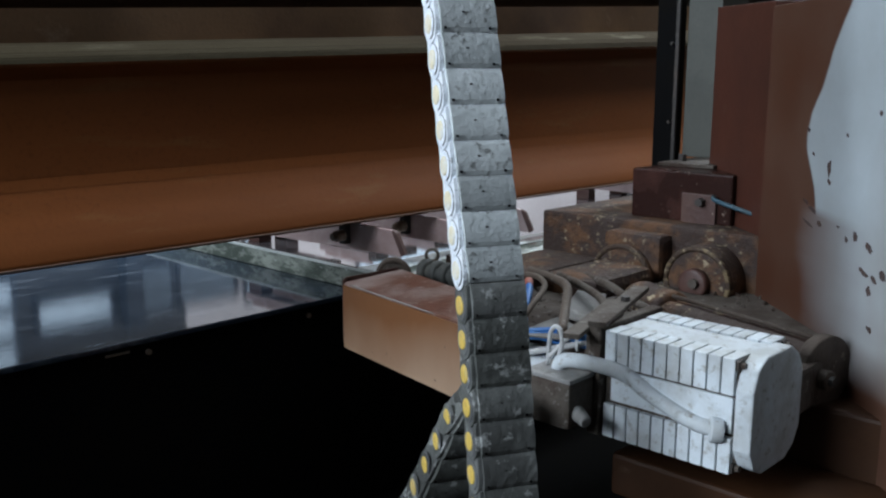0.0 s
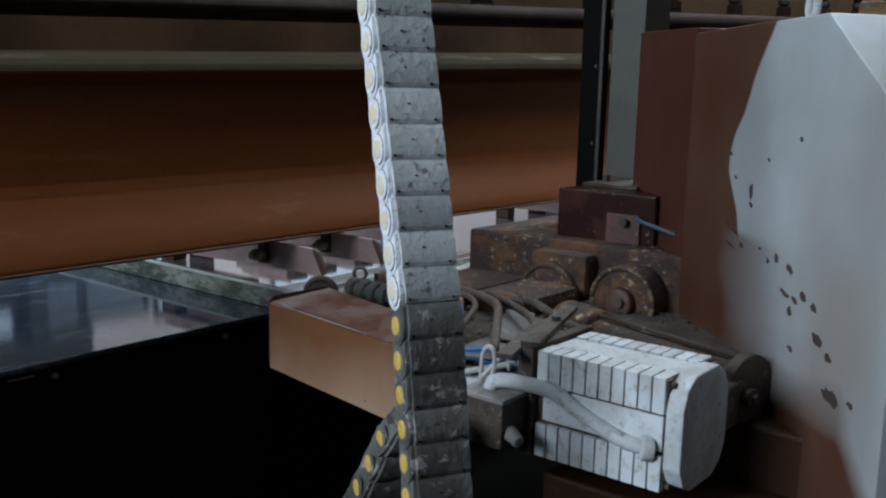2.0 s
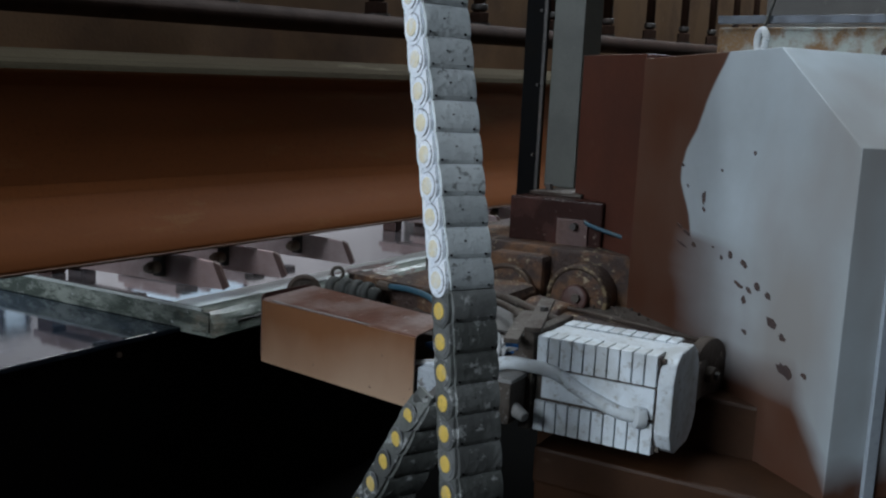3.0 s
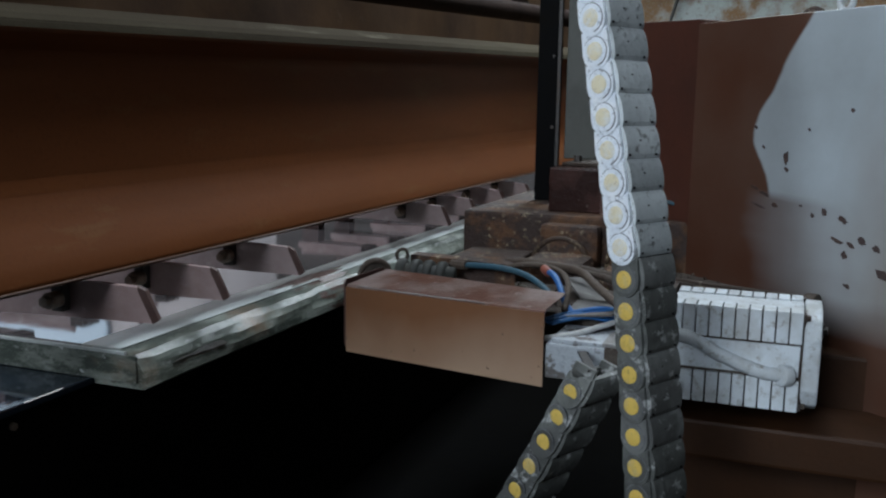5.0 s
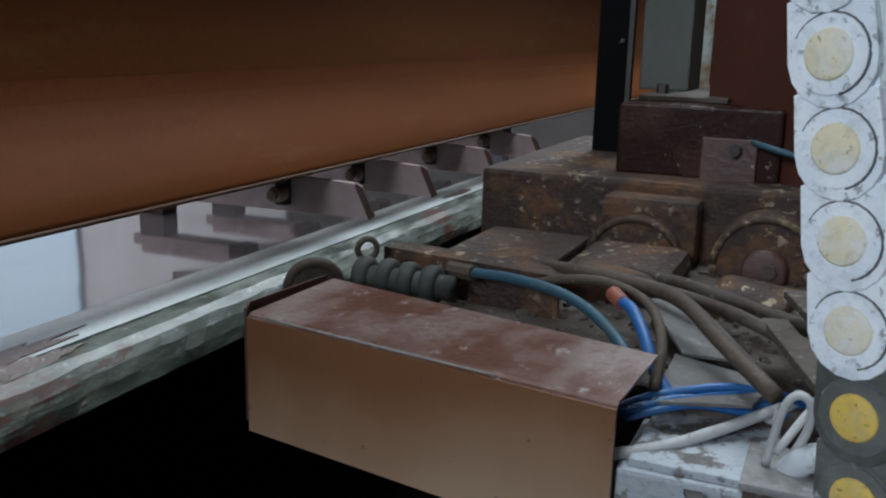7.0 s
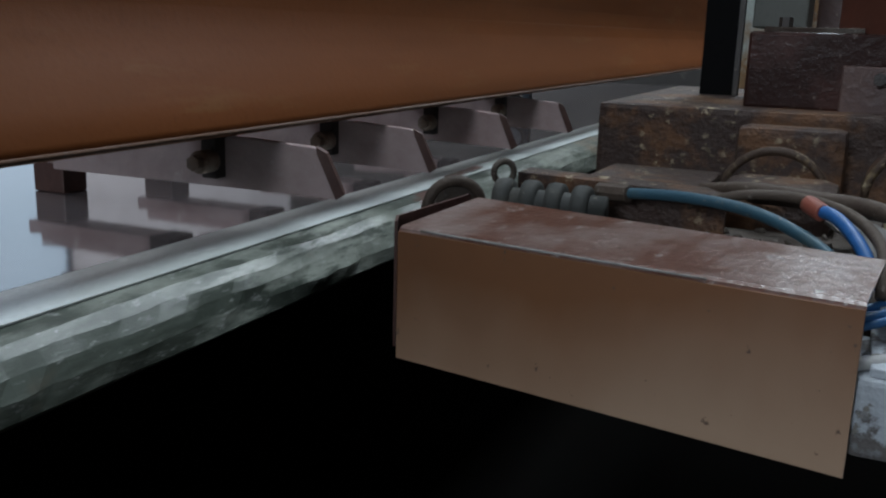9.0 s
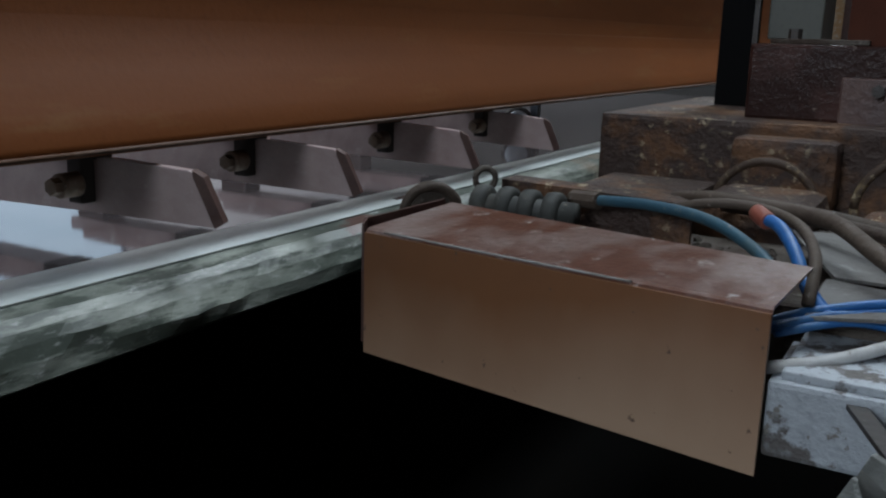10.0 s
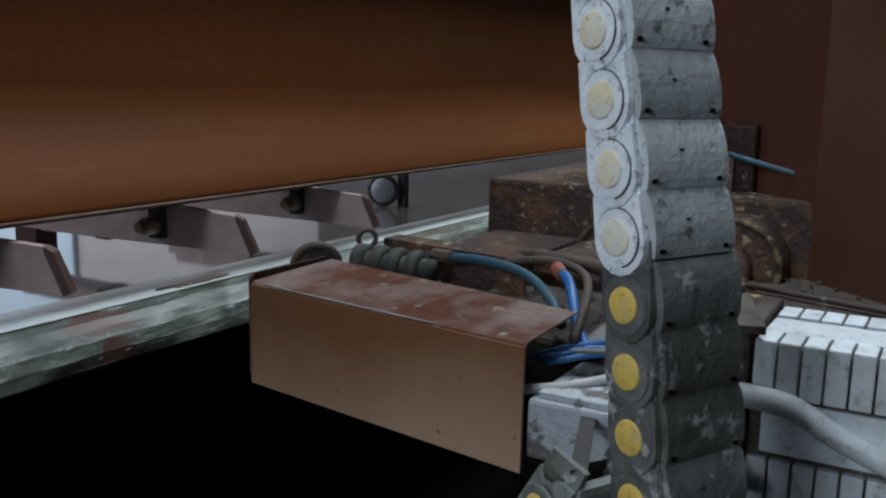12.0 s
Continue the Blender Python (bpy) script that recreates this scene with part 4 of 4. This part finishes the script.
def motor_mount():
    b = carried(thing("motor_mount", (1.75, 1.2, 0.905), "dusty flat-bar motor mount", "bracket"))
    part("bar", block(-0.02, 0.02, -0.19, 0.19, 0, 0.012, 0.002, pose(1.76, 1.13, 0.985, 0, 0, -72)), "dusty", b)
    part("bar", block(-0.018, 0.018, -0.17, 0.17, 0, 0.012, 0.002, pose(1.70, 1.16, 0.96, 0, 0, -72)), "dusty", b)
    part("plate", block(1.62, 1.84, 1.106, 1.125, 0.78, 0.96, 0.003), "dusty", b)
    part("bolt", drum((1.78, 1.13, 0.997), (1.78, 1.13, 1.008), 0.012, seg=6), "bracket", b)
    j = carried(thing("terminal_box", (1.56, 1.15, 0.75), "dusty grey cable terminal box", "terminal box"))
    part("case", block(1.515, 1.63, 1.09, 1.21, 0.765, 0.868, 0.01), "dusty", j)
    part("lid", block(1.512, 1.633, 1.087, 1.213, 0.868, 0.878, 0.003), "pale_dust", j)
    part("gland", drum((1.545, 1.092, 0.80), (1.53, 1.055, 0.79), 0.018, 0.013, 14, 0.003), "pale_dust", j, "tapered cable gland", True)


def hoses():
    def hose(name, pts, r, mat, label, ribs=0.0, seg=10, base=None):
        ob = solid(name, tube(pts, r, seg, 8, ribs), mat, base or pts[0], label, "hose", smooth=True)
        return carried(ob)

    k = carried(thing("rubber_bellows", (1.885, 1.80, 0.90), "dusty black ribbed rubber bellows", "bellows"))
    for i, (x, y) in enumerate(((1.886, 1.885), (1.89, 1.842), (1.887, 1.80), (1.884, 1.757))):
        part("rib", drum((x, y + 0.014, 0.942), (x, y - 0.014, 0.942), 0.034, seg=20, bevel=0.010), "rubber", k, "", True)
    part("core", drum((1.885, 1.90, 0.94), (1.885, 1.72, 0.94), 0.022, seg=14), "rubber", k, "", True)
    w = carried(thing("belt_wheel", (1.80, 1.94, 0.90), "dusty half-hidden belt wheel", "wheel"))
    part("tyre", ring_tube((1.80, 1.935, 0.935), (0.75, 0.66, 0.1), 0.044, 0.009, n=30), "grime", w, "dusty brown tyre", True)
    part("disc", drum((1.797, 1.931, 0.935), (1.803, 1.939, 0.935), 0.038, seg=28), "dusty", w)
    e = carried(thing("lifting_eye", (1.94, 1.92, 0.90), "small grey steel lifting eye", "lifting eye"))
    part("ring", ring_tube((1.93, 1.905, 0.978), (0.7, 0.7, 0), 0.018, 0.0055), "dusty", e, "", True)
    part("shank", drum((1.93, 1.905, 0.90), (1.93, 1.905, 0.962), 0.009, seg=8), "dusty", e)

    hose("teal_hose", [(1.915, 1.71, 0.965), (1.87, 1.60, 0.975), (1.82, 1.50, 0.972), (1.745, 1.42, 0.955), (1.68, 1.37, 0.93)], 0.0085, "teal", "dull dusty teal air hose")
    hose("blue_hose", [(1.783, 1.417, 0.99), (1.755, 1.392, 0.985), (1.71, 1.365, 0.965), (1.672, 1.34, 0.93), (1.65, 1.31, 0.905)], 0.0085, "blue", "bright blue rubber air hose")
    carried(solid("hose_fitting", drum((1.80, 1.432, 0.994), (1.776, 1.411, 0.987), 0.012, seg=12, bevel=0.002), "red", (1.79, 1.42, 0.98), "small worn red hose fitting", "fitting", smooth=True))
    carried(solid("pipe_fitting", drum((1.93, 1.745, 0.962), (1.905, 1.69, 0.966), 0.014, seg=8, bevel=0.002), "tan_hose", (1.92, 1.72, 0.95), "short rusty pipe union", "fitting"))
    hose("tan_hose", [(1.90, 1.60, 0.96), (1.88, 1.52, 0.985), (1.865, 1.45, 0.99), (1.80, 1.38, 0.985), (1.70, 1.34, 0.965), (1.64, 1.335, 0.92)], 0.0075, "tan_hose", "dusty tan rubber hose")
    hose("water_pipe", [(2.02, 1.60, 0.965), (1.934, 1.515, 0.985), (1.90, 1.42, 0.985), (1.84, 1.34, 0.985), (1.74, 1.27, 0.965), (1.62, 1.19, 0.945)], 0.0115, "tan_hose", "thick rust-brown bent water pipe", seg=14)
    hose("conduit", [(2.06, 1.53, 0.955), (1.97, 1.40, 0.965), (1.88, 1.27, 0.965), (1.79, 1.175, 0.955), (1.74, 1.12, 0.94)], 0.010, "dusty", "dust-grey steel conduit pipe", seg=12)
    hose("conduit", [(2.14, 1.50, 0.945), (2.05, 1.36, 0.955), (1.97, 1.24, 0.95), (1.92, 1.13, 0.94)], 0.011, "dusty", "dust-grey steel conduit pipe", seg=12)
    for i in range(4):
        o = 0.013 * (i - 1.5) + 0.004 * math.sin(7 * i)
        hose("blue_hose", [(1.60, 1.37 + o * 0.4, 0.895 + o * 0.2), (1.645, 1.31 + o, 0.905 + 0.006 * (i % 2)), (1.675, 1.24 + o * 0.6, 0.91 + o * 0.7), (1.70, 1.19 + o * 0.4, 0.905 + o * 0.6), (1.74, 1.13, 0.89 + o * 0.4)], 0.0052, "blue", "bundled bright blue air hose")
    hose("white_cable", [(1.53, 1.37, 0.868), (1.585, 1.30, 0.874), (1.64, 1.24, 0.888), (1.70, 1.185, 0.90), (1.75, 1.14, 0.90)], 0.0075, "white_hose", "thin dusty white cable")
    hose("white_cable", [(1.57, 1.17, 0.88), (1.565, 1.15, 0.93), (1.56, 1.15, 0.965), (1.56, 1.165, 0.972), (1.56, 1.178, 0.95), (1.57, 1.19, 0.88)], 0.005, "white_hose", "looped dusty white cable")
    hose("white_cable", [(1.56, 1.18, 0.90), (1.60, 1.14, 0.955), (1.64, 1.10, 0.965)], 0.005, "white_hose", "thin dusty white cable")
    for x, y, z in ((1.69, 1.20, 0.905), (1.715, 1.16, 0.90)):
        carried(solid("cable_tie", ring_tube((x, y, z), (0.6, -0.75, 0.1), 0.02, 0.004, n=20), "white_hose", (x, y, z - 0.03), "pale knotted cable tie", "cable tie", smooth=True))
    for pts, at, tilt in (([(0, 0), (0.20, 0.09), (0.235, 0.02), (0.03, -0.10)], (1.79, 1.325, 0.918), 5),
                          ([(0, 0), (0.17, 0.0), (0.10, -0.14), (0.02, -0.12)], (1.625, 1.335, 0.905), -4)):
        carried(solid("loose_plate", prism(pts, 0.005, pose(*at, tilt, -3, 0), 0.001), "plate_dust", at, "flat grey steel plate under stone dust", "plate"))
    b = carried(thing("white_block", (1.60, 1.27, 0.76), "flaking white-painted steel block", "block"))
    part("case", block(1.515, 1.68, 1.20, 1.352, 0.775, 0.862, 0.006, pose(0.005, 0.0, 0)), "flaky", b)
    part("flange", block(1.53, 1.70, 1.18, 1.34, 0.862, 0.872, 0.002), "flaky", b)
    carried(solid("rubble", rubble(), "dusty", (2.0, 1.4, 0.9), "heap of stone dust and flakes", "debris", kind="stuff"))


def rubble():
    rnd = random.Random(4)
    bm = bmesh.new()
    for _ in range(260):
        x, y = rnd.uniform(1.74, 2.44), rnd.uniform(0.95, 1.84)
        r = rnd.uniform(0.003, 0.011)
        own = bmesh.new()
        bmesh.ops.create_icosphere(own, subdivisions=1, radius=r, matrix=Matrix.LocRotScale((x, y, 0.90), Euler((rnd.random() * 6, rnd.random() * 6, 0)), (1, 1.3, 0.6)))
        join(bm, own)
    return bm


# ---- the cable chain ----
SIDE = Vector((-0.883, 0.469, 0))
FRONT = Vector((-0.469, -0.883, 0))


def chain_link(parent, p, up, dark, side=SIDE, front=FRONT):
    """A link: two side plates with a pin each and two cross bars; p is the pin's place on the near side."""
    across = -side
    up = up.normalized()
    deep = across.cross(up).normalized()
    if deep.dot(front) > 0:
        deep = -deep
    m = Matrix(((across.x, deep.x, up.x, p.x), (across.y, deep.y, up.y, p.y), (across.z, deep.z, up.z, p.z), (0, 0, 0, 1)))
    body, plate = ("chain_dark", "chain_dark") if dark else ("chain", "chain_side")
    wide, half, pitch = 0.119, 0.033, 0.0645

    def side_plate(x, lean):
        out = []
        for k in range(9):
            a = radians(180 + 180 * k / 8)
            out.append((math.cos(a) * half, math.sin(a) * half - 0.004))
        out += [(half * 0.94, pitch * 0.62), (-half * 0.94, pitch * 0.62)]
        lay = Matrix(((0, 0, 1, x), (1, 0, 0, 0), (0, 1, 0, 0), (0, 0, 0, 1)))
        return prism(out, 0.009, m @ pose(0, 0, 0, 0, lean, 0) @ lay, 0.0015)

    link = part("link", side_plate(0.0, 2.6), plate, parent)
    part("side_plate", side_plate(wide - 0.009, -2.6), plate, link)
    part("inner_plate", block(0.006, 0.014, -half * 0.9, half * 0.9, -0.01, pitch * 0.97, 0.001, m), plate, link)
    bulge = [(-half + 0.012, pitch * 0.5), (-half + 0.012, -pitch * 0.5)]
    for k in range(9):
        u = k / 8
        bulge.append((-half - 0.0015 - 0.0065 * math.sin(math.pi * u) ** 0.6, pitch * (u - 0.5)))
    lay = Matrix(((0, 0, 1, 0.009), (1, 0, 0, 0), (0, 1, 0, 0), (0, 0, 0, 1)))
    part("cross_bar", prism(bulge, wide - 0.013, m @ pose(0, 0, 0.010, -1.5, 0, 0) @ lay), body, link)
    for bx in (0.016, wide - 0.018):
        part("latch", block(bx - 0.002, bx + 0.002, -half - 0.0078, -half - 0.002, -0.0165, -0.0125, 0, m), "black", link)
    part("rear_bar", block(0.009, wide - 0.004, half - 0.010, half, -pitch * 0.44, pitch * 0.44, 0.002, m), body, link)
    c0, c1 = m @ Vector((-0.0045, 0, 0)), m @ Vector((0.004, 0, 0))
    part("pin", drum(c0, c1, 0.0180, seg=20, bevel=0.002), "pin" if dark else "pin_pale", link, "yellow hinge pin", True)
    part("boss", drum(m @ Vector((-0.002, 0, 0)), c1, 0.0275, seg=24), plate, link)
    # thin dark arc that strengthens the shadow line between overlapping plates
    part("groove", ring_tube(m @ Vector((-0.0005, 0, 0)), across, 0.0280, 0.0011, 20, 250, 5, 16), "groove", link)
    for dx, dz in ((0.05, 0.012),):
        part("mark", block(dx, dx + 0.005, -half - 0.0088, -half - 0.003, dz, dz + 0.003, 0, m), "rubber", link)


def cable_chains():
    c = carried(thing("cable_chain", (1.21, 1.12, 0.4), "hanging grey plastic cable chain, lower links oily black", "cable chain"))
    p0, up = Vector((1.208, 1.118, 1.091)), Vector((0.018, 0.178, 1.0)).normalized()
    low = Vector((0.006, 0.105, 1.0)).normalized()
    for k in range(-11, 26):
        p = p0 + (up * (k * 0.0645) if k > 0 else low * (k * 0.0645))
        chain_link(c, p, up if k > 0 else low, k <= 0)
    d = carried(thing("return_chain", (1.29, 1.25, 0.3), "oily black return strand of cable chain", "cable chain"))
    path = [Vector((1.318, 1.212, 0.875)), Vector((1.298, 1.236, 0.818))]
    for k in range(8):
        path.append(path[-1] + Vector((-0.006, 0.026 + 0.001 * k, -0.058)))
    for a, b in zip(path, path[1:]):
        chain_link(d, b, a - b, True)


def chain_bracket():
    b = carried(thing("chain_bracket", (1.42, 1.24, 0.84), "rusty flat bracket holding the cable chain", "bracket"))
    part("strap", block(0, 0.22, -0.010, 0.010, 0, 0.006, 0.001, pose(1.315, 1.195, 0.862, 0, 4, 18)), "bracket", b)
    part("stub", tube([(1.33, 1.22, 0.86), (1.345, 1.235, 0.80), (1.36, 1.24, 0.72)], 0.022, 12), "rubber", b, "black cable stub", True)


def far_machine():
    f = thing("far_machine", (7.5, 1.2, 0.0), "pale green machine casing streaked with rust", "machine")
    part("casing", block(7.0, 8.0, -1.6, 1.95, 0.0, 2.22, 0.02), "streaked", f)
    part("rail", block(6.96, 7.0, -1.6, 1.95, 2.24, 2.30, 0.004), "steel_dark", f)
    for y in (0.55, 0.75):
        part("port", drum((6.94, y, 2.02), (7.02, y, 2.02), 0.085, seg=20, bevel=0.01), "rust", f, "rusty round port", True)
    c = thing("hanging_cable", (6.9, 1.7, 1.9), "thin black cable hanging from the roof", "cable")
    part("wire", tube([(6.9, 1.72, 1.6), (6.9, 1.66, 2.0), (6.9, 1.55, 2.4), (6.9, 1.3, 3.4), (6.9, 1.0, 7.0)], 0.012, 8), "rubber", c, "", True)


far_machine()
carriage_base()
chain_bracket()
posts()
cabinet()
cover_box()
motor()
motor_mount()
gear_motor()
hoses()
cable_chains()


# ---- what moves ----
def motions():
    for ob in CARRIED:
        x, y, z = ob.location
        walk(ob, [(t, pose(x + s, y, z)) for t, s in TRAVEL])


motions()
